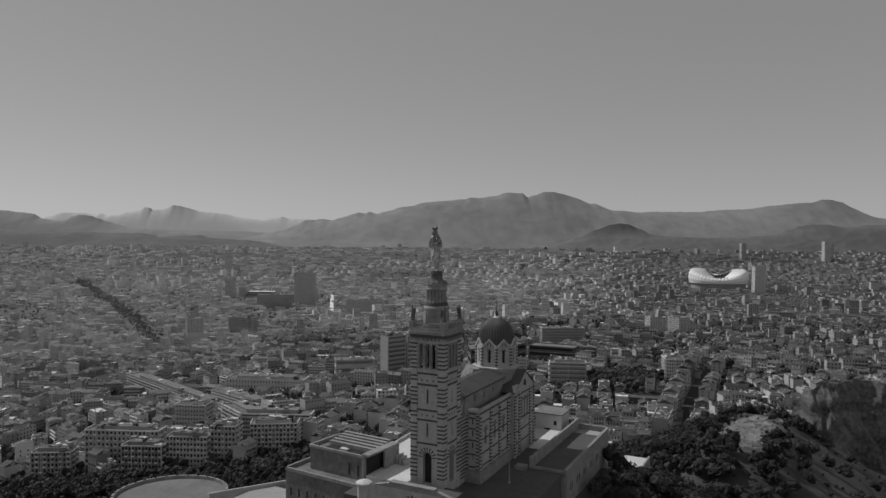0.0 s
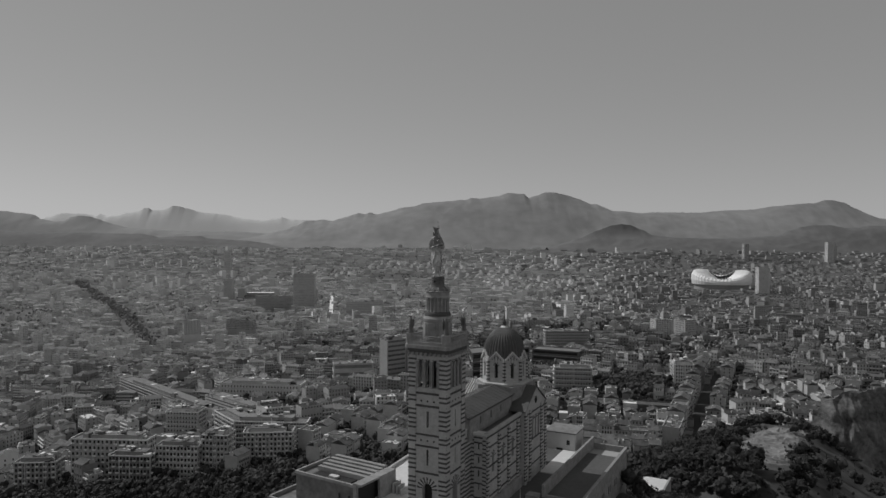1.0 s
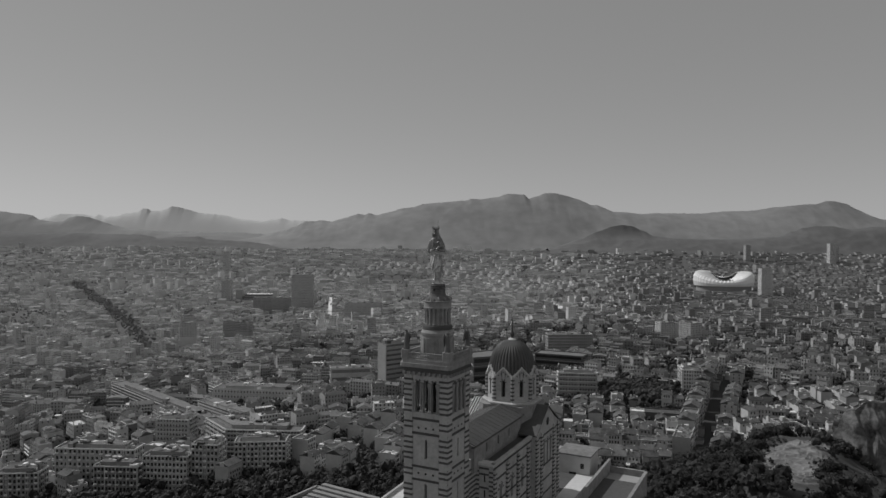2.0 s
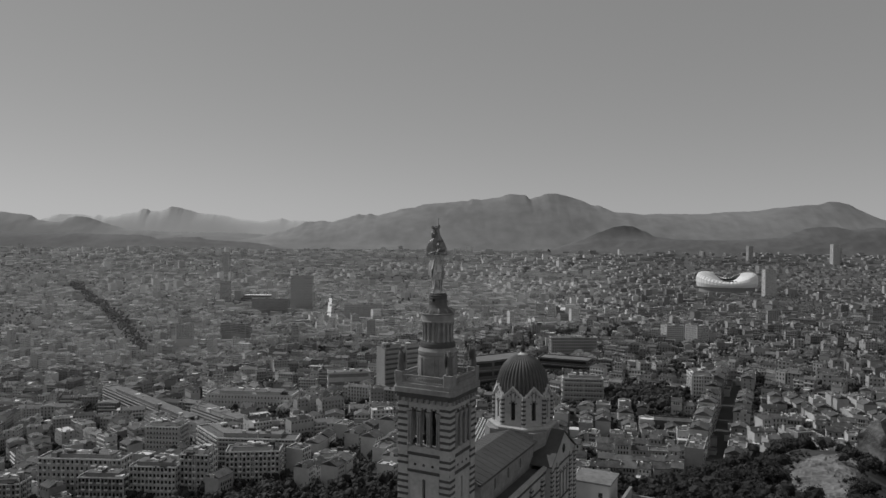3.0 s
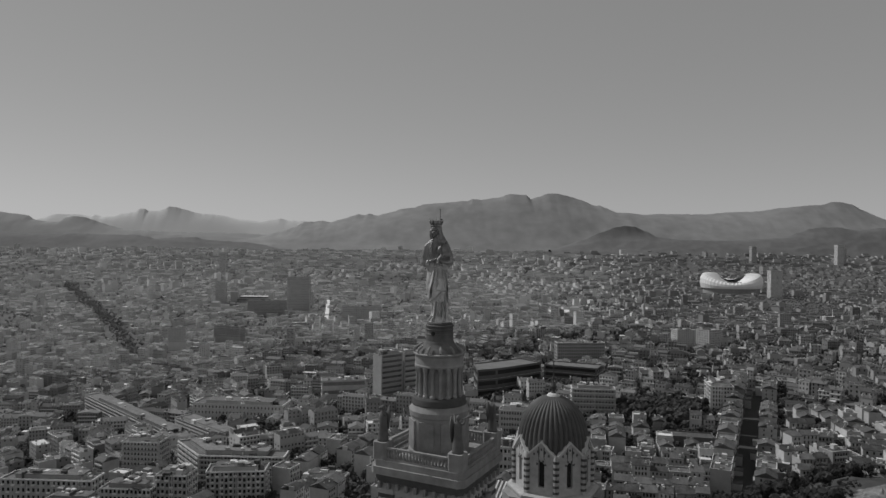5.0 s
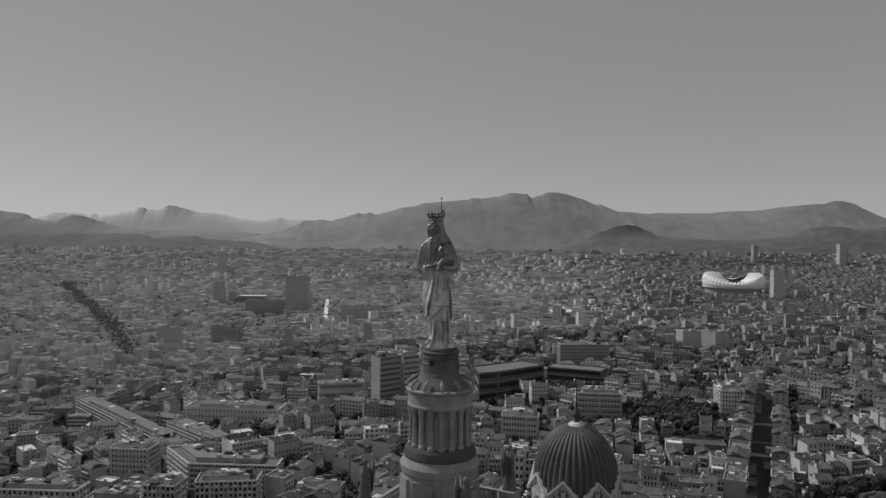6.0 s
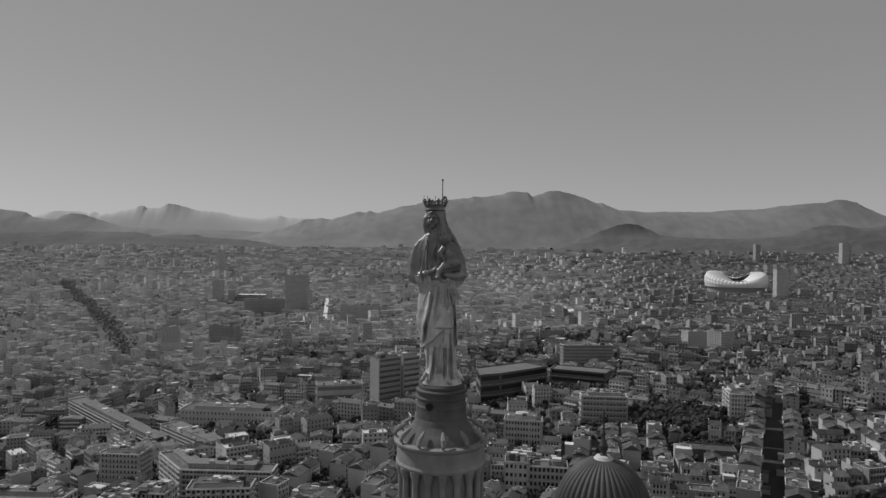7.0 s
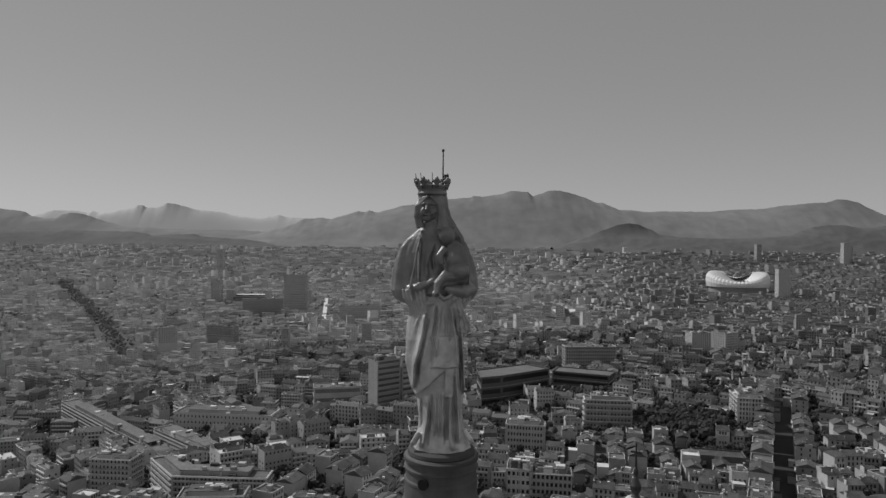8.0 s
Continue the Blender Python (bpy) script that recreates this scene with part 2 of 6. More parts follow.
def range_of_hills(name, y0, depth, crest, n, rough, material, label):
    """A ridge with spurs and gullies: the crest runs through (x, height) and the slopes fall towards the city."""
    x0, x1, m = crest[0][0], crest[-1][0], 45
    v = []
    for i in range(n + 1):
        x = x0 + (x1 - x0) * i / n
        peak = along(crest, x)
        broad = sum(along(crest, min(max(x + o, x0), x1)) for o in range(-480, 481, 80)) / 13
        for j in range(m):
            k = j / (m - 1)
            y = y0 - depth * (1 - k)
            foot = city_level(x, y) - 12
            top = broad + (peak - broad) * k ** 5
            sway = 90 * noise.noise((x / 500, k * 1.5, 2.0)) + 160 * k
            spur = 1 - 2 * abs(noise.noise(((x + 2 * sway) / 420, k * 1.4, 5.0)))
            spur += 0.5 * (1 - 2 * abs(noise.noise(((x - 2 * sway) / 190, k * 3.0, 1.0))))
            spur += 0.35 * noise.fractal((x / 60, k * 5, 0.7), 0.9, 2.1, 3)
            jag = (3 * noise.noise((x / 34, 0.0, 3.0)) + 2 * noise.noise((x / 13, 0.0, 8.0))) * k ** 8
            rise = 0.55 * k + 0.45 * k * k * (3 - 2 * k)
            v.append((x, y, max(foot + (top - foot) * rise + spur * rough * math.sin(math.pi * k) ** 0.8 + jag, foot)))
    f = [(i * m + j, (i + 1) * m + j, (i + 1) * m + j + 1, i * m + j + 1) for i in range(n) for j in range(m - 1)]
    ob = put(name, mesh_of(name, v, f, material, True))
    return tagged(ob, label, "mountain range", kind="structure")


# the massif's base colour is lightened and flattened to stand in for haze
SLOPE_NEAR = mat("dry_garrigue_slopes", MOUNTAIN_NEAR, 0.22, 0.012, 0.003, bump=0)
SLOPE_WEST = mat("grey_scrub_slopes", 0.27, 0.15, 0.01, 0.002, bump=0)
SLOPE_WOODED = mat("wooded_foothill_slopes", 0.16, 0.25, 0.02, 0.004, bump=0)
# haze is put into the far range's colour: a raised, even base
SLOPE_FAR = mat("haze_paled_slopes", MOUNTAIN_FAR, 0.08, 0.006, 0.001, bump=0)
FAR_CREST = [(-3483, 180), (-2918, 172), (-2858, 188), (-2757, 213), (-2596, 210), (-2523, 199), (-2483, 211), (-2435, 195), (-2354, 204), (-2294, 220), (-2213, 229), (-2160, 254), (-2128, 254), (-2104, 238), (-2031, 238), (-1951, 271), (-1910, 267), (-1850, 252), (-1749, 224), (-1608, 213), (-1447, 182), (-1326, 171), (-1225, 183), (-1165, 192), (-1104, 176), (-963, 173), (-661, 151)]
WEST_CREST = [(-3282, 234), (-2978, 217), (-2902, 206), (-2845, 203), (-2788, 192), (-2743, 165), (-2636, 147), (-2579, 155), (-2541, 178), (-2484, 190), (-2427, 187), (-2370, 172), (-2294, 146), (-2219, 124), (-2124, 101), (-1991, 95), (-1839, 88), (-1573, 86), (-1383, 84), (-1079, 67), (-851, 46)]
LOW_CREST = [(-3053, 88), (-2771, 83), (-2559, 70), (-2346, 75), (-2134, 69), (-1922, 67), (-1845, 57), (-1799, 43), (-1710, 51), (-1551, 56), (-1480, 39), (-1286, 29), (-626, -60)]
MASSIF_CREST = [(-1352, 42), (-1195, 74), (-1116, 98), (-1038, 130), (-967, 166), (-920, 167), (-841, 175), (-790, 164), (-723, 184), (-597, 220), (-546, 216), (-522, 228), (-467, 213), (-369, 237), (-290, 262), (-212, 270), (-133, 294), (-35, 303), (162, 320), (201, 332), (260, 328), (378, 345), (457, 369), (567, 362), (602, 335), (653, 351), (724, 375), (771, 375), (850, 360), (929, 337), (1047, 291), (1074, 295), (1125, 275), (1184, 244), (1283, 241), (1381, 230), (1479, 238), (1794, 237), (1990, 254), (2156, 259), (2325, 284), (2541, 305), (2620, 309), (2690, 330), (2738, 330), (2816, 315), (2915, 268), (3025, 202), (3367, 169)]
FOOT_CREST = [(633, -60), (753, 23), (858, 55), (962, 101), (1067, 137), (1119, 144), (1172, 137), (1241, 110), (1311, 76), (1450, 49), (1799, 58), (2078, 74), (2182, 110), (2252, 134), (2322, 142), (2426, 143), (2531, 126), (2600, 130), (2670, 141), (2984, 143)]
range_of_hills("backdrop_far_range", 4780, 240, FAR_CREST, 420, 0.3, SLOPE_FAR, "far mountain range with a double peak, paled for haze")
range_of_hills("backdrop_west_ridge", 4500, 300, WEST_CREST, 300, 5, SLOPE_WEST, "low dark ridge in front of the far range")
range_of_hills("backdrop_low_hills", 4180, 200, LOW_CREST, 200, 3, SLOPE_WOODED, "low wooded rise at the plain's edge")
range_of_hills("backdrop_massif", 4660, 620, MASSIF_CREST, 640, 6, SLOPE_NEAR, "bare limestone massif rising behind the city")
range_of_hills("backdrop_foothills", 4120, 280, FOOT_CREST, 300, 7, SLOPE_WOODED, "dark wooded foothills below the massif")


# ---- the hilltop church, in its own axes: x along the front, y along the nave ----
YAW = -27
CHURCH = pose(0, 0, 0, 0, 0, YAW)
SIDES = [pose(0, 0, 0, 0, 0, 90 * k) for k in range(4)]


def box_part(name, parent, material, x0, x1, y0, y1, z0, z1, label="", m=None, chamfer=0.0):
    return part(name, Build().box(x0, x1, y0, y1, z0, z1, None, chamfer), material, parent, label, m=m)


def voussoirs(parent, c, w, zs, rise, m, n=9, size=0.5, dark=0):
    """Arch stones of alternating colour, each its own wedge, just proud of the wall."""
    for i in range(n):
        a0, a1 = math.pi * (i + 0.06) / n, math.pi * (i + 0.94) / n
        v = []
        for y in (-0.06, 0.2):
            for r, a in ((0.0, a0), (size, a0), (size, a1), (0.0, a1)):
                v.append((c - (w + r) * math.cos(a), y, zs + (rise + r) * math.sin(a)))
        b = Build().add(v, [(0, 1, 2, 3), (7, 6, 5, 4), (0, 4, 5, 1), (1, 5, 6, 2), (2, 6, 7, 3), (3, 7, 4, 0)])
        part("arch_stone", b, STONE_DARK if i % 2 == dark else STONE, parent, m=m)


def bell_tower():
    t = thing("bell_tower", CHURCH, "square striped stone bell tower with open belfry on hilltop terrace", "bell tower")
    H = 4.62
    # shaft with its openings on every side
    for k, s in enumerate(SIDES):
        m = s @ pose(0, -H, 0)
        low = [(0, 0.26, 11.9, 15.2, 0.26)]
        if k < 2:
            low = [(0, 1.25, 0.0, 6.6, 1.3)]
            part("lower_wall", Build().arcade(-H, H, -4, 10.2, low, 1.3, m), STONE, t)
            part("wall", Build().arcade(-H, H, 10.2, 18.6, [(0, 0.26, 11.9, 15.2, 0.26)], 0.7, m), STONE, t)
            voussoirs(t, 0, 1.25, 6.6, 1.3, m, 17, 1.35)
            part("door_void", Build().box(-1.4, 1.4, 1.3, 1.4, -1, 8.4, m), VOID, t)
        else:
            part("wall", Build().arcade(-H, H, -4, 18.6, low, 0.7, m), STONE, t)
        part("upper_wall", Build().arcade(-H, H, 18.6, 28.3, [(0, 0.28, 20.3, 23.7, 0.28)], 0.7, m), STONE, t)
        belfry = [(c, 0.7, 29.2, 34.6, 0.7) for c in (-1.75, 0, 1.75)]
        part("belfry_wall", Build().arcade(-H, H, 28.3, 37.0, belfry, 0.9, m), STONE, t)
        part("slit_void", Build().box(-0.4, 0.4, 0.7, 0.75, 11.5, 24.3, m), VOID, t)
        for c in (-2.62, -0.88, 0.88, 2.62):
            col = Build()
            for dx in (-0.19, 0.19):
                col.lathe([(0.24, 29.2), (0.24, 29.55), (0.15, 29.7), (0.15, 33.9), (0.19, 34.0), (0.32, 34.4), (0.34, 34.9)], 10, m @ pose(c + dx, -0.14, 0))
            part("belfry_column", col, STONE_GREY, t)
        for c in (-1.75, 0, 1.75):
            voussoirs(t, c, 0.7, 34.6, 0.7, m, 7, 0.28)
        # small round holes between the string courses
        for z in (26.2, 17.4):
            for c in (-1.6, 0, 1.6):
                part("round_vent", Build().lathe([(0.22, -0.05), (0.22, 0.03)], 10, m @ pose(c, -0.02, z, 90)), VOID, t)
        for z, h in ((10.0, 0.4), (15.95, 0.4), (18.5, 0.4), (24.9, 0.45), (27.7, 0.45)):
            part("string_course", Build().box(-H - 0.16, H + 0.16, -0.16, 0.1, z, z + h, m), STONE_DARK, t)
        # shallow blind panels beside the quoins
        for c in (-2.72, 2.72):
            for za, zb in ((11, 15.7), (19.1, 24.7)):
                part("panel_rib", Build().box(c - 0.08, c + 0.08, -0.08, 0.05, za, zb, m), STONE, t)
    # quoins: pale corner piers with dark courses
    pier = Build().box(-0.95, 0.95, -0.95, 0.95, -4, 37.0, None, 0.1).mesh("corner_pier", STONE)
    course = Build().box(-1.0, 1.0, -1.0, 1.0, 0, 0.42, None, 0.1).mesh("stone_band", STONE_DARK)
    for sx in (-1, 1):
        for sy in (-1, 1):
            put("corner_pier", pier, t, m=pose(sx * 3.85, sy * 3.85, 0))
            for k in range(34):
                z = 1.6 + 1.02 * k
                if not any(abs(z - q) < 0.55 for q in (10.0, 15.95, 18.5, 24.9, 27.7)):
                    put("stone_band", course, t, m=pose(sx * 3.85, sy * 3.85, z))
    part("belfry_floor", Build().box(-4.3, 4.3, -4.3, 4.3, 28.2, 28.6), STONE_GREY, t)
    # near-black box added so that the belfry's openings look shaded inside
    part("belfry_core", Build().box(-1.6, 1.6, -1.6, 1.6, 28.6, 37), VOID, t)
    part("bell", Build().lathe([(0.9, 30.2), (0.75, 30.6), (0.5, 31.4), (0.3, 31.7)], 16, pose(0, -2.6, 0.5)), BRONZE, t)
    # corbels, cornice and terrace
    corbel = Build().box(-0.16, 0.16, -0.45, 0.1, 0, 0.7).mesh("corbel", STONE_GREY)
    for s in SIDES:
        for k in range(9):
            put("corbel", corbel, t, m=s @ pose(-4.4 + 1.1 * k, -4.95, 36.4))
    box_part("dark_cornice", t, STONE_DARK, -5.2, 5.2, -5.2, 5.2, 37.0, 37.9, chamfer=0.5)
    box_part("cornice", t, STONE_GREY, -5.55, 5.55, -5.55, 5.55, 37.9, 38.7, chamfer=0.6)
    box_part("terrace_slab", t, STONE_GREY, -5.35, 5.35, -5.35, 5.35, 38.7, 39.4, chamfer=0.6)
    for s in SIDES:
        rail = Build().box(-3.6, 3.6, -5.15, -4.8, 39.4, 39.65, s).box(-3.6, 3.6, -5.15, -4.8, 40.55, 40.75, s)
        part("parapet_rail", rail, STONE_GREY, t)
        for k in range(19):
            part("baluster", Build().lathe([(0.1, 39.65), (0.16, 40.0), (0.08, 40.3), (0.13, 40.55)], 6, s @ pose(-3.4 + 0.378 * k, -4.97, 0)), STONE_GREY, t)
        part("corner_plinth", Build().box(-5.3, -3.6, -5.3, -3.6, 39.4, 41.2, s, 0.25), STONE_GREY, t)


def angel(m):
    b = Build()
    b.lathe([(0.75, 0), (0.7, 0.3), (0.62, 1.2), (0.5, 2.2), (0.55, 2.9), (0.42, 3.5), (0.16, 3.75), (0.2, 3.85)], 12, None, 0, 8, 0.12)
    b.ball((0, -0.05, 4.15), 0.3, 0.32, 0.36)
    b.tube([(0.4, -0.1, 3.3), (0.55, -0.6, 3.4), (0.3, -0.9, 3.9)], [0.18, 0.15, 0.1])
    b.tube([(0.1, -0.5, 4.0), (0.3, -1.0, 4.2), (0.55, -1.7, 4.5)], [0.05, 0.07, 0.2])
    for s in (-1, 1):
        b.add([(s * 0.15, 0.4, 3.4), (s * 0.5, 0.75, 4.4), (s * 0.7, 0.85, 3.2), (s * 0.4, 0.7, 1.2), (s * 0.12, 0.3, 2.3),
               (s * 0.15, 0.52, 3.4), (s * 0.5, 0.87, 4.4), (s * 0.7, 0.97, 3.2), (s * 0.4, 0.82, 1.2), (s * 0.12, 0.42, 2.3)],
              [(0, 1, 2, 3, 4), (9, 8, 7, 6, 5), (0, 5, 6, 1), (1, 6, 7, 2), (2, 7, 8, 3), (3, 8, 9, 4), (4, 9, 5, 0)])
    ob = put("winged_statue", b.mesh("winged_statue", PATINA, True), m=m)
    return tagged(ob, "pale bronze winged figure on the tower's corner plinth", "statue", "figures on the tower corners")


def pedestal():
    t = thing("statue_pedestal", CHURCH @ pose(0, 0, 39.4), "round weathered stone pedestal with columns on the tower top", "pedestal")
    z = 39.4
    part("lower_drum", Build().lathe([(3.35, 0), (3.35, 0.5), (3.12, 0.7), (3.12, 4.2)], 40), STONE_GREY, t, smooth=False)
    part("ring_moulding", Build().lathe([(3.12, 4.2), (3.25, 4.4), (3.3, 4.9), (3.12, 5.2), (2.95, 5.5)], 48), STONE_GREY, t)
    part("dark_ring", Build().lathe([(3.0, 5.5), (3.02, 5.6), (2.9, 6.15), (2.72, 6.4)], 48), STONE_DARK, t)
    part("column_core", Build().lathe([(2.28, 6.4), (2.2, 9.6)], 40), STONE_GREY, t)
    column = Build().lathe([(0.3, 0), (0.3, 0.2), (0.21, 0.32), (0.19, 2.55), (0.32, 3.0), (0.34, 3.2)], 10).mesh("column", STONE_GREY)
    for k in range(18):
        a = 2 * math.pi * k / 18
        put("column", column, t, m=pose(2.42 * math.cos(a), 2.42 * math.sin(a), 6.4))
    part("frieze", Build().lathe([(2.7, 9.6), (2.74, 9.75), (2.66, 9.9), (2.66, 10.75), (2.86, 10.95), (2.86, 11.05), (2.6, 11.1)], 48), STONE_GREY, t)
    part("tapered_drum", Build().lathe([(2.5, 11.05), (2.3, 11.3), (1.95, 11.65), (1.68, 12.0), (1.53, 12.35), (1.5, 13.05)], 48, cap=True), STONE_SOOT, t, smooth=False)
    part("neck_ring", Build().lathe([(1.47, 12.95), (1.53, 13.0), (1.53, 13.1), (1.47, 13.16), (1.46, 13.48), (1.53, 13.52), (1.54, 13.6), (1.47, 13.66), (1.46, 13.86), (1.54, 13.92), (1.52, 14.02), (1.42, 14.1)], 48), STONE_SOOT, t)
    for k in range(12):
        a = 2 * math.pi * k / 12
        leaf = Build().tube([(2.1, 0, 11.9), (2.35, 0, 11.75), (2.65, 0, 11.55), (2.8, 0, 11.3), (2.66, 0, 11.08)], [0.06, 0.13, 0.16, 0.13, 0.06], 7)
        part("carved_leaf", leaf, STONE_GREY, t, m=Matrix.Rotation(a, 4, "Z"))
    for k in range(4):
        a = math.pi * (k / 2) + 0.78
        port = Build().lathe([(0.34, -0.12), (0.4, -0.1), (0.4, 0.06)], 16)
        part("porthole", port, VOID, t, m=Matrix.Rotation(a, 4, "Z") @ pose(0, -3.1, 1.95, 90))
    for a in (0, math.pi):
        part("small_porthole", Build().lathe([(0.22, -0.1), (0.22, 0.1)], 16), VOID, t, m=Matrix.Rotation(a, 4, "Z") @ pose(0, -1.5, 13.22, 90))
    part("statue_base", Build().lathe([(1.36, 14.1), (1.4, 14.14), (1.38, 14.28), (1.24, 14.36)], 48), STONE_DARK, t)
    part("neck_band", Build().lathe([(1.5, 13.88), (1.56, 13.9), (1.56, 14.02), (1.5, 14.04)], 40), STONE_DARK, t)
    for k in range(8):
        a = math.pi * (k / 4) + 0.03
        part("drum_panel", Build().box(-0.9, 0.9, -3.2, -3.0, 0.9, 3.9), STONE_GREY, t, m=Matrix.Rotation(a, 4, "Z"))


def statue():
    """Crowned robed figure with a child on its arm: lofted robe, cloak, sleeves, heads and crown fused into one skin."""
    b = Build()

    def loft(rows, n, sub, shape):
        fine = []
        for p0, p1 in zip(rows, rows[1:]):
            for k in range(sub):
                fine.append([u + (w - u) * k / sub for u, w in zip(p0, p1)])
        fine.append(list(rows[-1]))
        v = []
        for row in fine:
            for i in range(n):
                v.append(shape(row, 2 * math.pi * i / n))
        f = [(j * n + i, j * n + (i + 1) % n, (j + 1) * n + (i + 1) % n, (j + 1) * n + i) for j in range(len(fine) - 1) for i in range(n)]
        f += [tuple(range(n - 1, -1, -1)), tuple((len(fine) - 1) * n + i for i in range(n))]
        b.add(v, f)

    # folds of the cloth in front: path as (height, across) from the top down, half width, depth (negative: a furrow)
    folds = [
        ([(6.2, -0.55), (4.8, -0.78), (3.8, -1.0), (2.6, -1.16)], 0.07, -0.16), ([(6.0, -0.72), (4.8, -0.95), (3.8, -1.18), (2.7, -1.27)], 0.13, 0.1),
        ([(6.2, -0.3), (5.0, -0.42), (3.75, -0.5)], 0.05, -0.1), ([(6.2, -0.15), (5.0, -0.28), (4.2, -0.34)], 0.08, 0.07),
        ([(6.2, 0.42), (4.8, 0.62), (3.6, 0.75), (2.4, 0.83), (0.6, 0.95)], 0.09, -0.22), ([(6.2, 0.3), (4.8, 0.48), (3.75, 0.6)], 0.08, 0.08),
        ([(6.0, 0.62), (4.8, 0.76), (3.6, 0.88), (2.4, 0.95), (0.7, 1.05)], 0.07, 0.14), ([(6.0, 0.85), (4.8, 0.92), (3.4, 0.98)], 0.06, -0.12),
        ([(6.1, 0.08), (5.2, 0.1), (4.9, 0.1)], 0.06, -0.09), ([(6.1, 0.2), (5.3, 0.24), (4.6, 0.24)], 0.05, -0.06),
        ([(3.6, 0.5), (2.4, 0.6), (1.5, 0.64), (0.6, 0.72)], 0.08, 0.15), ([(2.7, 0.42), (1.5, 0.46), (0.5, 0.58)], 0.05, -0.12),
        ([(2.6, 0.3), (1.6, 0.27), (0.95, 0.27), (0.35, 0.42)], 0.09, 0.18), ([(2.5, 0.12), (1.4, 0.12), (0.6, 0.1)], 0.05, -0.14),
        ([(2.7, 0.0), (1.7, 0.0), (0.9, -0.04)], 0.055, 0.1), ([(2.8, -0.16), (1.7, -0.16), (0.9, -0.2)], 0.055, 0.1), ([(2.7, -0.3), (1.7, -0.32), (0.9, -0.36)], 0.05, 0.09),
        ([(2.6, -0.46), (1.6, -0.5), (0.5, -0.62)], 0.06, -0.14), ([(2.5, -0.66), (1.5, -0.68), (0.4, -0.84)], 0.12, 0.12), ([(2.4, -0.85), (1.4, -0.82), (0.5, -1.0)], 0.05, -0.12),
        ([(8.9, -0.95), (7.8, -1.0), (7.0, -1.0)], 0.08, 0.08), ([(8.4, -0.6), (7.8, -0.7), (7.2, -0.65)], 0.1, 0.04), ([(8.7, -0.3), (8.2, -0.45), (7.5, -0.4)], 0.08, -0.05),
    ]

    def relief(x, z):
        h = 0.0
        for path, wide, deep in folds:
            if not path[-1][0] <= z <= path[0][0]:
                continue
            for (z0, x0), (z1, x1) in zip(path, path[1:]):
                if z1 <= z <= z0:
                    u = (x - x0 - (x1 - x0) * (z0 - z) / (z0 - z1)) / wide
                    if abs(u) < 1.6:
                        ends = min(1.0, (z - path[-1][0]) / 0.25, (path[0][0] - z) / 0.25)
                        h += 2.1 * deep * math.exp(-1.6 * u * u) * ends
                    break
        # overskirt: a slanting thrown end, a straight apron hem and a short tier below it
        slant = 2.45 + (x + 1.2) * 0.9
        if 6.6 > z and ((x < 0.08 and z > slant) or (0.08 <= x < 0.66 and z > 3.65)):
            h += 0.26
        if -0.5 < x < 0.66 and 3.72 < z < 5.0:
            h += 0.18
        if 0.06 < x < 0.42 and 2.5 < z <= 3.65:
            h += 0.2
        return h

    def robe(row, a):
        z, cx, wx, wy, fold = row
        k = 1 + fold * (abs(math.sin(5.5 * a + 0.35 * math.sin(z * 0.7) + 0.1 * z)) ** 0.7 - 0.55)
        x, y = cx + wx * k * math.cos(a), wy * k * math.sin(a)
        if y < 0.1:
            y -= relief(x, z) * min(1.0, 1.4 * abs(math.sin(a)) + 0.25)
        return (x, y, z)

    # height, centre across, half width, half depth, fold depth
    loft([(0.2, 0.04, 1.2, 1.05, 0.05), (0.6, 0.03, 1.1, 0.98, 0.05), (1.05, 0.0, 0.95, 0.88, 0.05), (1.6, -0.05, 0.9, 0.83, 0.05), (2.3, -0.08, 0.94, 0.82, 0.05), (2.6, -0.13, 1.06, 0.82, 0.05),
          (2.9, -0.17, 1.13, 0.82, 0.05), (3.8, -0.3, 1.2, 0.82, 0.04), (4.8, -0.33, 1.17, 0.82, 0.04), (5.7, -0.22, 1.16, 0.8, 0.04), (6.3, -0.27, 1.15, 0.78, 0.04),
          (6.9, -0.3, 1.15, 0.74, 0.03), (7.6, -0.32, 1.15, 0.7, 0.03), (8.3, -0.35, 1.08, 0.64, 0.02), (8.9, -0.36, 0.85, 0.52, 0.01), (9.3, -0.4, 0.5, 0.4, 0.0)], 300, 17, robe)

    # cloak: hangs from the shoulders behind and over the arms, open in front
    def cloak(row, a):
        z, cx, wx, wy, fold = row
        front = max(0.0, -math.sin(a))
        k = 1 + fold * (abs(math.sin(6 * a + 0.3 * z)) ** 0.8 - 0.5)
        open_ = 1 - 0.42 * front ** 2.2
        return (cx + wx * k * math.cos(a), 0.12 + wy * k * math.sin(a) * open_, z)
    loft([(6.25, -0.33, 1.3, 0.6, 0.1), (6.4, -0.33, 1.58, 0.74, 0.1), (6.75, -0.32, 1.76, 0.84, 0.1), (7.1, -0.32, 1.76, 0.86, 0.09), (7.6, -0.33, 1.68, 0.84, 0.08), (8.1, -0.34, 1.56, 0.78, 0.06), (8.5, -0.35, 1.42, 0.7, 0.05), (8.85, -0.34, 1.17, 0.62, 0.03), (9.15, -0.26, 0.9, 0.55, 0.02), (9.35, -0.22, 0.72, 0.5, 0.0)], 128, 6, cloak)
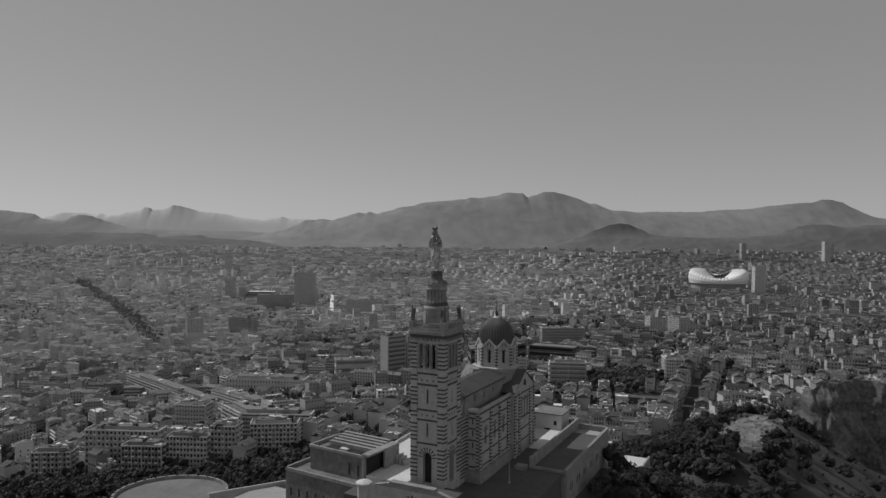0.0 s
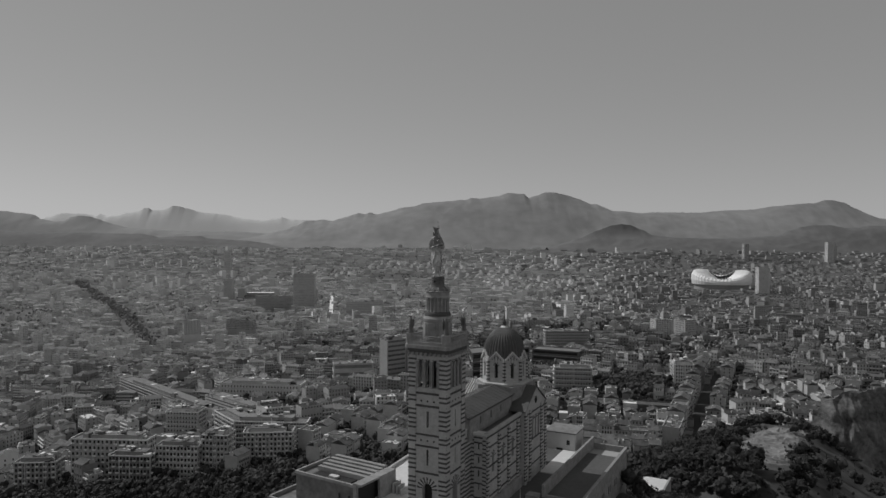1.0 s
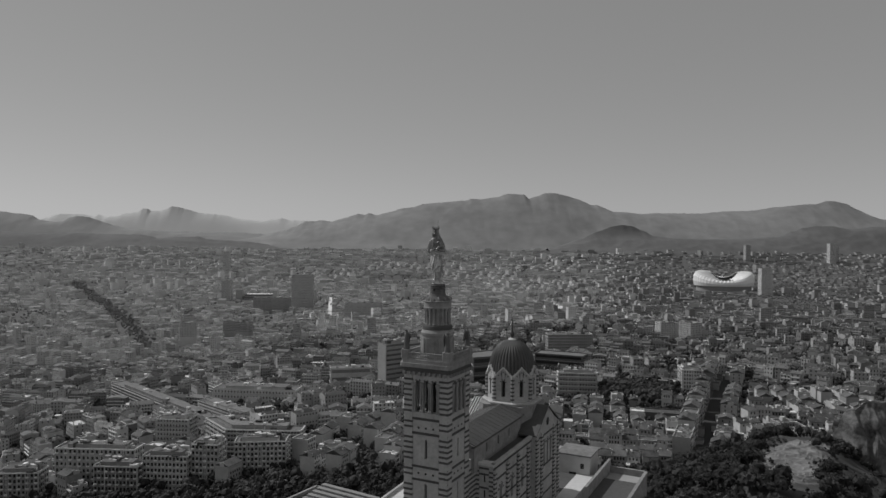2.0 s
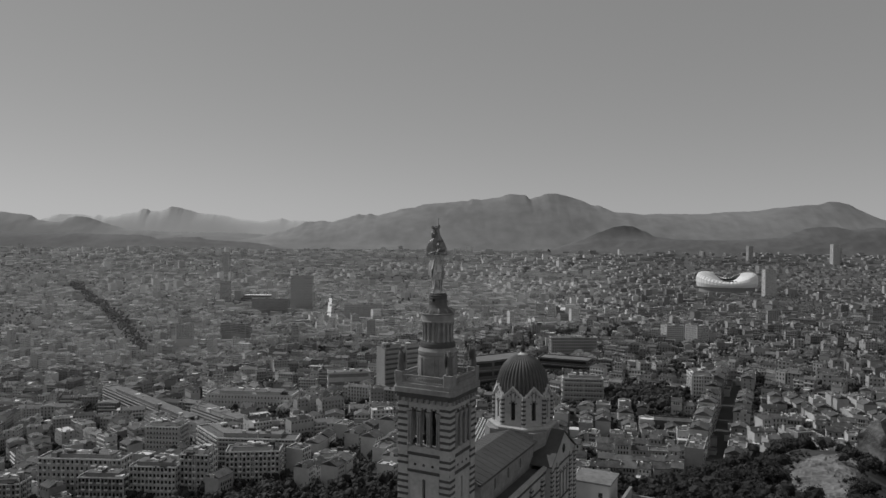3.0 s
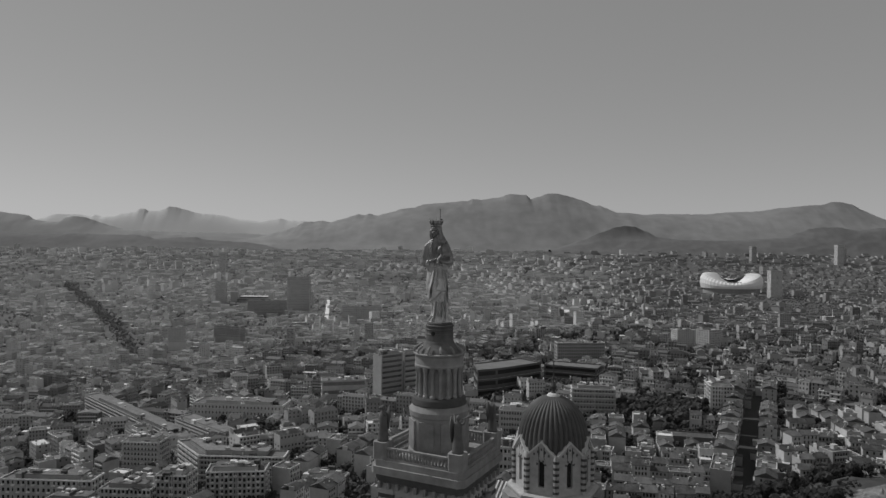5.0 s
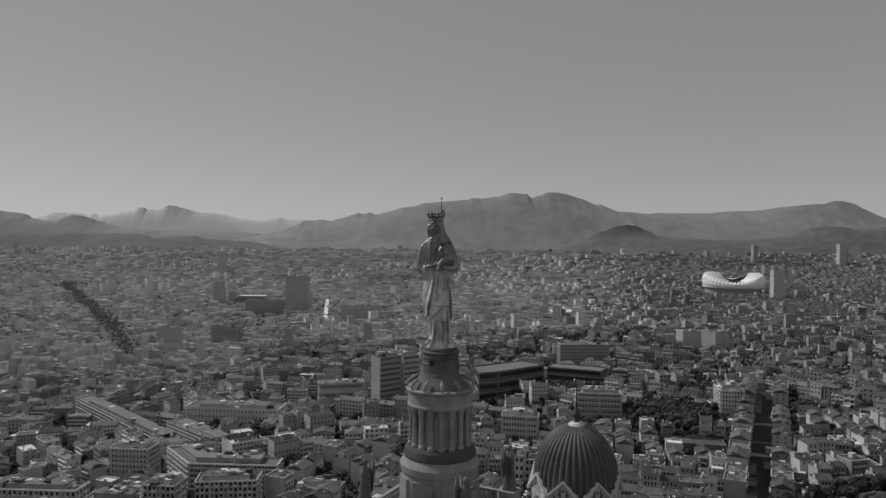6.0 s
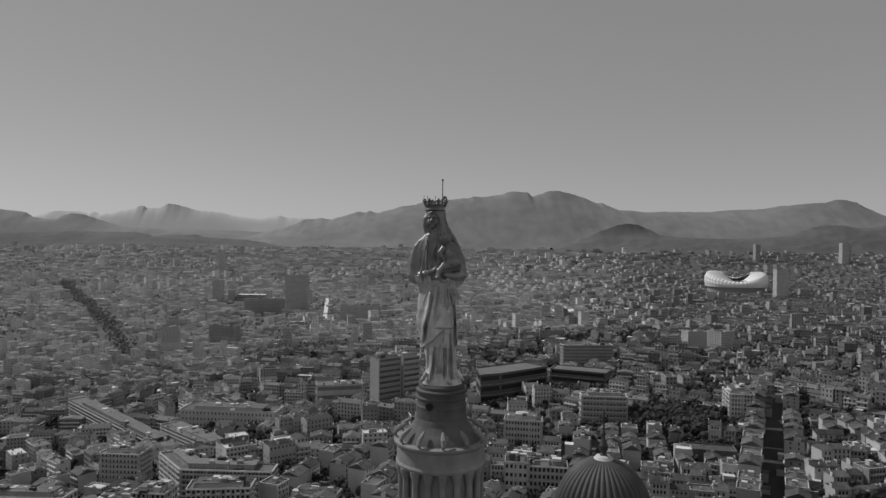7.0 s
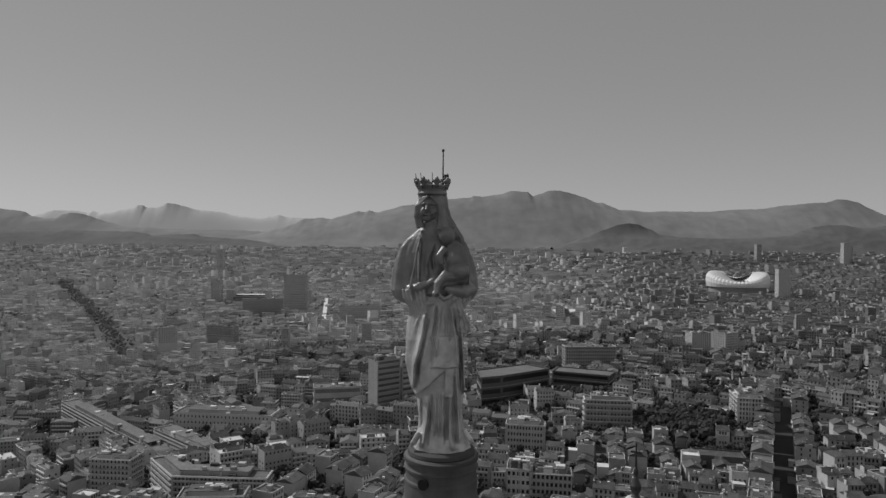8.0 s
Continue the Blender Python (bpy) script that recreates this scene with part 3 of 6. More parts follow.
    # cloak edges that fall beside the chest
    for pts in (((-0.95, -0.42, 9.0), (-1.1, -0.66, 8.4), (-1.2, -0.8, 7.6), (-1.34, -0.82, 6.9), (-1.25, -0.85, 6.45)), ((0.62, -0.42, 9.0), (0.86, -0.62, 8.3), (1.0, -0.76, 7.5), (1.08, -0.78, 6.8), (1.0, -0.8, 6.4))):
        b.tube(pts, [0.03, 0.05, 0.06, 0.06, 0.03][:len(pts)], 10)
    # forearms and hands
    b.tube([(-1.45, -0.2, 6.9), (-1.2, -0.55, 6.82), (-0.88, -0.88, 6.95), (-0.6, -1.05, 7.12)], [0.2, 0.25, 0.19, 0.13], 14)
    b.tube([(-0.64, -1.07, 7.1), (-0.5, -1.14, 7.2), (-0.4, -1.16, 7.3)], [0.13, 0.12, 0.06], 8)
    b.tube([(1.15, -0.5, 6.85), (0.75, -0.82, 6.75), (0.35, -1.0, 6.82), (0.0, -1.08, 6.95)], [0.3, 0.25, 0.18, 0.12], 14)
    # open sleeve mouths, with the hems gathered below the forearms
    for s, x in ((-1, -1.62), (1, 1.12)):
        for k in range(6):
            x0 = x - s * 0.16 * k
            b.tube([(x0, -0.45 - 0.1 * k, 6.8), (x0 - s * 0.06, -0.55 - 0.09 * k, 6.45), (x0 - s * 0.26, -0.62 - 0.06 * k, 6.15 - 0.1 * k), (x0 - s * 0.4, -0.66 - 0.04 * k, 5.8 - 0.16 * k)], [0.08, 0.09, 0.07, 0.02], 8)
    # swag of cloth below the hands, and folds that spread from it
    b.tube([(0.5, -0.95, 6.85), (0.2, -1.06, 6.55), (-0.02, -1.1, 6.48), (-0.16, -1.08, 6.6), (-0.2, -1.04, 6.8)], [0.05, 0.09, 0.1, 0.09, 0.04], 9)
    b.tube([(-0.95, -0.9, 6.5), (-0.65, -1.0, 6.3), (-0.4, -1.02, 6.3), (-0.25, -1.02, 6.45)], [0.04, 0.08, 0.08, 0.04], 8)
    for x, foot, end in ((-0.9, -1.2, 5.2), (-0.62, -0.8, 5.0), (0.5, 0.6, 5.0), (0.7, 0.95, 4.9), (0.85, 1.1, 5.3)):
        b.tube([(x * 0.7, -0.92, 6.6), (x * 0.85, -0.9, 6.1), ((x + foot) / 2, -0.84, 5.6), (foot, -0.74, end)], [0.04, 0.08, 0.07, 0.02], 8)
    # trailing hems at the foot
    b.tube([(-0.95, -0.6, 1.0), (-1.14, -0.62, 0.62), (-1.26, -0.55, 0.42)], [0.1, 0.13, 0.06], 8)
    b.tube([(0.9, -0.55, 1.1), (1.1, -0.6, 0.7), (1.3, -0.5, 0.5)], [0.1, 0.13, 0.06], 8)
    # the child: body, head with curls, arms, legs
    b.ball((0.44, -0.8, 7.98), 0.5, 0.48, 0.82)
    b.ball((0.52, -0.95, 7.62), 0.46, 0.4, 0.42)
    b.ball((0.12, -0.74, 8.98), 0.34, 0.35, 0.38)
    for k in range(16):
        q = 0.7 * k
        b.ball((0.12 + 0.3 * math.cos(q), -0.68 + 0.24 * math.sin(q), 9.14 + 0.16 * math.sin(2.3 * q)), 0.1, 0.1, 0.1, 6)
    b.tube([(0.02, -0.95, 8.5), (-0.2, -1.1, 8.2), (-0.12, -1.18, 7.85)], [0.16, 0.14, 0.1], 9)
    b.tube([(0.72, -0.85, 8.4), (0.82, -1.02, 7.9), (0.6, -1.14, 7.6)], [0.16, 0.14, 0.1], 9)
    for x in (0.1, 0.3, 0.52):
        b.tube([(x + 0.1, -1.05, 8.5), (x, -1.18, 8.05), (x - 0.1, -1.15, 7.6)], [0.04, 0.06, 0.04], 7)
    b.tube([(0.75, -0.8, 7.5), (0.4, -1.05, 7.42), (0.0, -1.2, 7.4), (-0.28, -1.24, 7.1), (-0.36, -1.26, 6.75), (-0.46, -1.34, 6.68)], [0.3, 0.27, 0.21, 0.16, 0.12, 0.08], 10)

    # veil over the head, face, neck, hair
    def veil(row, a):
        z, cx, wx, wy, _ = row
        k = 1 + 0.06 * (abs(math.sin(4.5 * a + 0.9 * z)) - 0.5)
        return (cx + wx * k * math.cos(a), 0.14 + wy * k * math.sin(a), z)
    loft([(8.6, -0.22, 1.15, 0.5, 0), (9.0, -0.12, 0.92, 0.5, 0), (9.4, -0.12, 0.68, 0.48, 0), (9.8, -0.28, 0.6, 0.5, 0), (10.2, -0.4, 0.61, 0.54, 0), (10.6, -0.43, 0.6, 0.52, 0), (10.95, -0.44, 0.45, 0.4, 0)], 80, 6, veil)
    b.ball((-0.62, -0.26, 10.08), 0.38, 0.36, 0.54)
    b.tube([(-0.92, -0.5, 10.24), (-0.8, -0.66, 10.3), (-0.64, -0.7, 10.28), (-0.48, -0.64, 10.3), (-0.34, -0.48, 10.24)], [0.03, 0.05, 0.04, 0.05, 0.03], 9)
    for x in (-0.83, -0.46):
        b.ball((x, -0.54, 9.98), 0.15, 0.13, 0.17)
    b.tube([(-0.76, -0.64, 9.84), (-0.65, -0.7, 9.85), (-0.54, -0.64, 9.84)], [0.03, 0.045, 0.03], 8)
    # the hood's rolled edges beside the face
    b.tube([(-0.98, -0.1, 10.5), (-1.08, -0.24, 10.2), (-1.1, -0.26, 9.8), (-1.02, -0.24, 9.3)], [0.05, 0.08, 0.09, 0.1], 10)
    b.tube([(-0.24, -0.3, 10.55), (-0.12, -0.38, 10.2), (-0.06, -0.38, 9.8), (0.06, -0.4, 9.3)], [0.06, 0.1, 0.13, 0.16], 10)
    b.ball((-0.66, -0.42, 9.76), 0.2, 0.18, 0.18)
    b.tube([(-0.68, -0.64, 10.28), (-0.74, -0.8, 10.02), (-0.71, -0.68, 9.96)], [0.05, 0.08, 0.04], 9)
    b.tube([(-0.56, -0.12, 9.6), (-0.45, -0.1, 9.0)], [0.27, 0.42], 12)
    for k in range(4):
        w = 0.06 * k
        b.tube([(-0.56 + w, -0.6 + w, 10.6), (-0.22 + w, -0.5 + w, 10.25), (-0.16 + w, -0.4 + w, 9.85), (-0.2 + w, -0.38, 9.3)], [0.06, 0.09, 0.09, 0.07], 8)
        b.tube([(-0.66 - w, -0.56 + w, 10.58), (-0.95 - w * 0.4, -0.36 + w, 10.25), (-0.95 - w * 0.4, -0.26 + w, 9.85), (-0.85 - w * 0.5, -0.34, 9.35)], [0.06, 0.08, 0.08, 0.07], 8)
    for q in b.v:
        if q.z > 0.4:
            q += 0.05 * noise.noise_vector((q.x * 2.6, q.y * 2.6, q.z * 1.1))
    cm = pose(-0.45, 0.08, 10.66)
    b.lathe([(0.5, 0.0), (0.6, 0.02), (0.62, 0.08), (0.58, 0.14), (0.6, 0.24), (0.68, 0.4), (0.6, 0.42), (0.5, 0.3), (0.46, 0.2)], 40, cm)
    for k in range(8):
        a = 2 * math.pi * k / 8 + 0.2
        m = cm @ Matrix.Rotation(a, 4, "Z") @ pose(0.63, 0, 0.34, 0, 16, 0)
        b.box(-0.06, 0.06, -0.08, 0.08, 0, 0.18, m)
        b.ball(m @ Vector((0, 0, 0.3)), 0.08, 0.08, 0.12, 6)
        for s in (-1, 1):
            b.ball(m @ Vector((0, s * 0.12, 0.22)), 0.07, 0.07, 0.07, 6)
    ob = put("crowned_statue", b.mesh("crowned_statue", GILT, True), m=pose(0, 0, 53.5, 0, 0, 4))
    skin = ob.modifiers.new("skin", "REMESH")
    skin.mode, skin.voxel_size, skin.use_smooth_shade = "VOXEL", 0.027, True
    soften = ob.modifiers.new("soften", "SMOOTH")
    soften.factor, soften.iterations = 0.5, 1
    return tagged(ob, "weathered gilt statue of a crowned robed figure with child", "statue")


def lightning_rods():
    t = thing("lightning_rod", pose(0, 0, 64.3), "thin dark metal rod with sensor box above the crown", "lightning rod")
    part("rod", Build().tube([(-0.02, 0.3, 0), (-0.02, 0.3, 0.8), (-0.02, 0.3, 1.75)], [0.035, 0.03, 0.025], 6).ball((-0.02, 0.3, 1.75), 0.06, 0.06, 0.07), IRON, t)
    part("sensor_box", Build().box(0.02, 0.22, 0.2, 0.4, 0.35, 0.75, None, 0.03), IRON, t)
    part("bracket", Build().box(-0.08, 0.2, 0.2, 0.4, 0.12, 0.32, None, 0.03), IRON, t)
    for x, y, lean in ((-1.05, -0.1, -0.1), (-0.85, -0.5, -0.08), (-0.45, -0.65, 0.0), (0.1, -0.3, 0.06)):
        part("spike", Build().tube([(x, y, 0.1), (x + lean, y, 0.75)], [0.02, 0.012], 5), IRON, t)


def church():
    t = thing("church", CHURCH, "striped stone church with ribbed dome and grey roofs", "church")
    # side aisles: right one is seen, the far one mirrors it
    for sx in (1, -1):
        flip = Matrix.Identity(4) if sx > 0 else Matrix.Diagonal((-1, 1, 1, 1))
        m = flip @ Matrix.Translation((8.5, 8.6, 0)) @ pose(0, 0, 0, 0, 0, 90)
        wins = [(c, 0.75, 6.6, 10.4, 0.75) for c in (4.2, 10.6, 17.0)]
        part("aisle_wall", Build().arcade(0, 22.6, -5, 16.2, wins, 0.7, m), STONE, t)
        part("aisle_glass", Build().box(0.5, 22, 0.7, 0.75, 6, 12, m), GLASS, t)
        for c, *_ in wins:
            voussoirs(t, c, 0.75, 10.4, 0.75, m, 9, 0.75)
        for c in (0.35, 7.4, 13.8, 20.2):
            part("buttress", Build().box(c - 0.5, c + 0.5, -0.45, 0.1, -5, 15.2, m), STONE, t)
            for k in range(18):
                part("stone_band", Build().box(c - 0.53, c + 0.53, -0.49, 0.06, -1.6 + k * 0.94, -1.22 + k * 0.94, m), STONE_DARK, t)
        for z in (1.2, 4.6, 8.3, 12.9, 15.4):
            part("string_course", Build().box(0, 22.6, -0.14, 0.05, z, z + 0.38, m), STONE_DARK, t)
        part("aisle_coping", Build().box(-0.3, 22.6, -0.35, 0.5, 16.2, 16.75, m), STONE, t)
        part("aisle_roof", Build().box(0.4, 22.6, 0.5, 3.4, 15.6, 15.8, m), LEAD, t)
        # front of the aisle, beside the tower
        m2 = flip @ Matrix.Translation((0, 8.6, 0))
        slits = [(6.6, 0.17, z, z + 1.4, 0.17) for z in (3.2,)]
        part("front_wall", Build().arcade(4.3, 8.5, -5, 16.2, slits, 0.5, m2), STONE, t)
        for z in (6.4, 9.6, 12.8):
            part("slit_window", Build().box(6.45, 6.75, -0.05, 0.02, z, z + 1.5, m2), VOID, t)
        part("front_coping", Build().box(4.3, 8.8, -0.35, 0.5, 16.2, 16.75, m2), STONE_LIGHT, t)
        for c in (4.9, 8.1):
            part("quoin_pier", Build().box(c - 0.45, c + 0.45, -0.22, 0.1, -5, 16.1, m2), STONE, t)
            for k in range(18):
                part("stone_band", Build().box(c - 0.48, c + 0.48, -0.26, 0.06, -1.2 + k * 0.94, -0.82 + k * 0.94, m2), STONE_DARK, t)
        for z in (1.2, 4.6, 8.3, 11.4, 14.2, 15.4):
            part("string_course", Build().box(4.3, 8.6, -0.14, 0.05, z, z + 0.36, m2), STONE_DARK, t)
        # clerestory
        m3 = flip @ Matrix.Translation((5.2, 6.0, 0)) @ pose(0, 0, 0, 0, 0, 90)
        part("clerestory_wall", Build().arcade(0, 27, 15, 20.2, [(c, 0.4, 17.6, 19.2, 0.4) for c in (6.8, 13.2, 19.6)], 0.5, m3), STONE_GREY, t)
        part("clerestory_glass", Build().box(5, 22, 0.5, 0.55, 17, 20, m3), GLASS, t)
        part("clerestory_cornice", Build().box(-0.2, 27, -0.3, 0.3, 20.2, 20.6, m3), STONE_DARK, t)
        part("nave_gable", Build().add([(0, 6.0, 15), (5.2, 6.0, 15), (5.2, 6.0, 20.6), (0, 6.0, 22.4), (0, 6.5, 15), (5.2, 6.5, 15), (5.2, 6.5, 20.6), (0, 6.5, 22.4)],
             [(0, 1, 2, 3), (7, 6, 5, 4), (1, 5, 6, 2), (2, 6, 7, 3)], flip), STONE_GREY, t)
        roof = Build().add([(5.6, 6.2, 20.5), (5.6, 34.5, 20.5), (0, 34.5, 22.5), (0, 6.2, 22.5), (5.6, 6.2, 20.7), (5.6, 34.5, 20.7), (0, 34.5, 22.7), (0, 6.2, 22.7)],
             [(3, 2, 1, 0), (4, 5, 6, 7), (0, 1, 5, 4), (1, 2, 6, 5), (3, 0, 4, 7)], flip)
        part("nave_roof", roof, LEAD, t)
        for k in range(14):
            y = 7 + 2.0 * k
            part("roof_seam", Build().add([(5.6, y, 20.7), (5.6, y + 0.12, 20.7), (0, y + 0.12, 22.7), (0, y, 22.7), (5.6, y, 20.74), (5.6, y + 0.12, 20.74), (0, y + 0.12, 22.74), (0, y, 22.74)],
                 [(4, 5, 6, 7), (0, 4, 7, 3), (1, 2, 6, 5), (0, 1, 5, 4)], flip), LEAD, t)
        # transept
        m4 = flip @ Matrix.Translation((9.6, 40, 0)) @ pose(0, 0, 0, 0, 0, 90)
        part("transept_wall", Build().arcade(-8.6, 8.6, -6, 16.6, [(c, 0.62, 8.2, 13.4, 0.62) for c in (-2.3, 0, 2.3)], 0.7, m4), STONE, t)
        part("transept_glass", Build().box(-3.4, 3.4, 0.7, 0.75, 7.6, 14.4, m4), GLASS, t)
        gable = Build().add([(-8.6, 0, 16.6), (8.6, 0, 16.6), (4.9, 0, 18.6), (0, 0, 22.0), (-4.9, 0, 18.6), (-8.6, 0.8, 16.6), (8.6, 0.8, 16.6), (4.9, 0.8, 18.6), (0, 0.8, 22.0), (-4.9, 0.8, 18.6)],
             [(0, 1, 2, 3, 4), (9, 8, 7, 6, 5), (1, 6, 7, 2), (2, 7, 8, 3), (3, 8, 9, 4), (4, 9, 5, 0)], m4)
        part("transept_gable", gable, STONE, t)
        part("rose_window", Build().lathe([(0.95, -0.05), (0.95, 0.08)], 20, m4 @ pose(0, 0, 18.3, 90)), GLASS, t)
        for c in (-2.3, 0, 2.3):
            voussoirs(t, c, 0.62, 13.4, 0.62, m4, 7, 0.5)
        for z in (1.2, 4.6, 8.0, 15.4):
            part("string_course", Build().box(-8.75, 8.75, -0.14, 0.05, z, z + 0.38, m4), STONE_DARK, t)
        for c in (-8.0, -4.6, 4.6, 8.0):
            part("quoin_pier", Build().box(c - 0.6, c + 0.6, -0.3, 0.1, -6, 16.6, m4), STONE, t)
            for k in range(19):
                part("stone_band", Build().box(c - 0.63, c + 0.63, -0.34, 0.06, -1.6 + k * 0.94, -1.22 + k * 0.94, m4), STONE_DARK, t)
        part("transept_front_wall", Build().box(8.3, 9.6, 31.4, 31.9, -6, 16.6, flip), STONE, t)
        part("transept_back_wall", Build().box(5, 9.6, 48.1, 48.6, -6, 16.6, flip), STONE, t)
        # the left roof's white colour stands in for sunlight on the lead
        part("transept_roof", Build().add([(9.9, 31.2, 16.5), (9.9, 40, 21.9), (9.9, 48.8, 16.5), (5.0, 31.2, 16.5), (5.0, 40, 21.9), (5.0, 48.8, 16.5),
              (9.9, 31.2, 16.75), (9.9, 40, 22.15), (9.9, 48.8, 16.75), (5.0, 31.2, 16.75), (5.0, 40, 22.15), (5.0, 48.8, 16.75)],
             [(6, 7, 10, 9), (7, 8, 11, 10), (0, 3, 4, 1), (1, 4, 5, 2), (0, 1, 7, 6), (1, 2, 8, 7), (0, 6, 9, 3), (2, 5, 11, 8)], flip), LEAD if sx > 0 else ROOF_WHITE, t)
        if sx < 0:
            for k in range(7):
                x = 5.4 + 0.68 * k
                part("roof_seam", Build().add([(x, 31.2, 16.75), (x + 0.2, 31.2, 16.75), (x + 0.2, 40, 22.15), (x, 40, 22.15), (x, 31.2, 16.95), (x + 0.2, 31.2, 16.95), (x + 0.2, 40, 22.35), (x, 40, 22.35)],
                     [(4, 5, 6, 7), (0, 4, 7, 3), (1, 2, 6, 5), (0, 1, 5, 4)], flip), LEAD, t)
    part("crossing_block", Build().box(-6.9, 6.9, 33.8, 47.4, 14, 22.2, None, 2.0), STONE_GREY, t)
    part("crossing_cornice", Build().lathe([(7.3, 22.2), (7.5, 22.5), (7.5, 22.8), (6.9, 23.0)], 8, pose(0, 40.6, 0), math.pi / 8), STONE, t)
    part("apse", Build().lathe([(5, -6), (5, 9.5), (5.3, 9.7), (5.3, 10.2), (0.4, 12.5)], 12, pose(0, 48, 0)), STONE_GREY, t)
    # drum: eight gabled faces with arched windows
    R, A = 5.75, 2.42
    for k in range(8):
        m = pose(0, 40.6, 0, 0, 0, 45 * k) @ Matrix.Translation((0, -R, 0))
        part("drum_wall", Build().arcade(-A, A, 22.9, 29.0, [(0, 0.5, 24.1, 27.6, 0.5)], 0.6, m), STONE, t)
        part("drum_gable", Build().add([(-A, 0, 29.0), (A, 0, 29.0), (0, 0, 31.3), (-A, 0.9, 29.0), (A, 0.9, 29.0), (0, 0.9, 31.3)], [(0, 1, 2), (5, 4, 3), (1, 4, 5, 2), (2, 5, 3, 0)], m), STONE, t)
        part("drum_glass", Build().box(-0.55, 0.55, 0.6, 0.65, 24, 28.2, m), GLASS, t)
        for s in (-1, 1):
            part("gable_coping", Build().add([(s * (A + 0.12), -0.25, 28.95), (0, -0.25, 31.45), (0, -0.25, 31.15), (s * (A - 0.2), -0.25, 28.85),
                 (s * (A + 0.12), 0.9, 28.95), (0, 0.9, 31.45), (0, 0.9, 31.15), (s * (A - 0.2), 0.9, 28.85)], [(0, 1, 2, 3), (7, 6, 5, 4), (0, 4, 5, 1), (3, 2, 6, 7)], m), STONE_LIGHT, t)
            part("corner_shaft", Build().lathe([(0.42, 22.9), (0.42, 28.6), (0.2, 29.4)], 8, m @ pose(s * (A - 0.08), -0.05, 0)), STONE, t)
            for j in range(6):
                part("stone_band", Build().lathe([(0.45, 23.5 + j * 0.94), (0.45, 23.9 + j * 0.94)], 8, m @ pose(s * (A - 0.08), -0.05, 0)), STONE_DARK, t)
        voussoirs(t, 0, 0.5, 27.6, 0.5, m, 7, 0.35)
        for c in (-1.2, -0.6, 0, 0.6, 1.2):
            part("gable_tooth", Build().box(c - 0.13, c + 0.13, -0.06, 0.02, 29.05 + 0.7 * (1.2 - abs(c)), 29.4 + 0.7 * (1.2 - abs(c)), m), STONE_DARK, t)
    prof = [(5.45 * math.cos(a) ** 0.95 + 0.25 * math.sin(2 * a), 28.8 + 8.7 * math.sin(a)) for a in [0.5 * math.pi * 0.93 * i / 26 for i in range(27)]]
    part("dome", Build().lathe([(5.45, 28.2)] + prof, 320, pose(0, 40.6, 0), 0, 40, 0.06), LEAD, t, "dark ribbed lead dome")
    part("dome_collar", Build().lathe([(1.05, 37.1), (1.1, 37.4), (0.85, 37.7), (0.5, 37.8)], 24, pose(0, 40.6, 0)), STONE_LIGHT, t)
    part("finial", Build().lathe([(0.5, 37.7), (0.28, 38.1), (0.5, 38.5), (0.52, 38.9), (0.3, 39.4), (0.16, 39.8), (0.22, 40.3), (0.12, 40.6), (0.08, 43.0)], 16, pose(0, 40.6, 0)).box(-0.5, 0.5, 40.53, 40.67, 42.0, 42.16), BRONZE, t)
    for sx in (1, -1):
        flip = Matrix.Identity(4) if sx > 0 else Matrix.Diagonal((-1, 1, 1, 1))
        part("tower_link", Build().box(2.0, 4.75, 4.5, 9.2, -6, 18.0, flip), STONE, t)
        for k in range(19):
            part("stone_band", Build().box(4.6, 4.82, 4.9, 8.7, -1.2 + k * 0.94, -0.82 + k * 0.94, flip), STONE_DARK, t)
        # white slab added on the aisle roof's front, standing in for sunlight there
        part("link_roof", Build().box(4.7, 8.4, 9.1, 11.2, 16.3, 16.45, flip), STONE_LIGHT, t)
    # steps and paving of the terrace in front of the aisle
    part("plinth", Build().box(-9.4, 9.4, 7.6, 31, -6, 0.5, None, 0.3), STONE_GREY, t)


bell_tower()
for s in SIDES:
    angel(CHURCH @ s @ pose(-4.45, -4.45, 41.2) @ Matrix.Diagonal((0.75, 0.75, 0.85, 1)))
pedestal()
statue()
lightning_rods()
church()


# ---- terraces and buildings on the hilltop ----
def slab(name, build, material, label, m=None, kind="structure", category="terrace"):
    ob = put(name, build.mesh(name, material), m=m)
    return tagged(ob, label, category, kind=kind)


def wall_run(name, points, z0, z1, wide, material, label):
    b = Build()
    for (x0, y0), (x1, y1) in zip(points, points[1:]):
        d = math.hypot(x1 - x0, y1 - y0)
        b.box(-wide / 2, d + wide / 2, -wide / 2, wide / 2, z0, z1, Matrix.Translation((x0, y0, 0)) @ Matrix.Rotation(math.atan2(y1 - y0, x1 - x0), 4, "Z"))
    return tagged(put(name, b.mesh(name, material)), label, "wall", kind="structure")


slab("terrace_1", Build().box(-19, 26, -14, 66, -30, -2.6), COURT, "asphalt church court on the hilltop", CHURCH)
slab("terrace_2", Build().box(-17.5, -5.6, -6, 14, -2.6, -0.4).box(-25, -5.6, 14, 44, -20, -0.4), STONE_LIGHT, "pale stone terrace beside the bell tower", CHURCH)
# pale slab over the asphalt: a patch of sunlight put into colour
slab("terrace_3", Build().box(9.9, 16.4, 43, 66, -2.6, -2.4), STONE_LIGHT, "pale slab standing in for a sunlit patch of court", CHURCH)


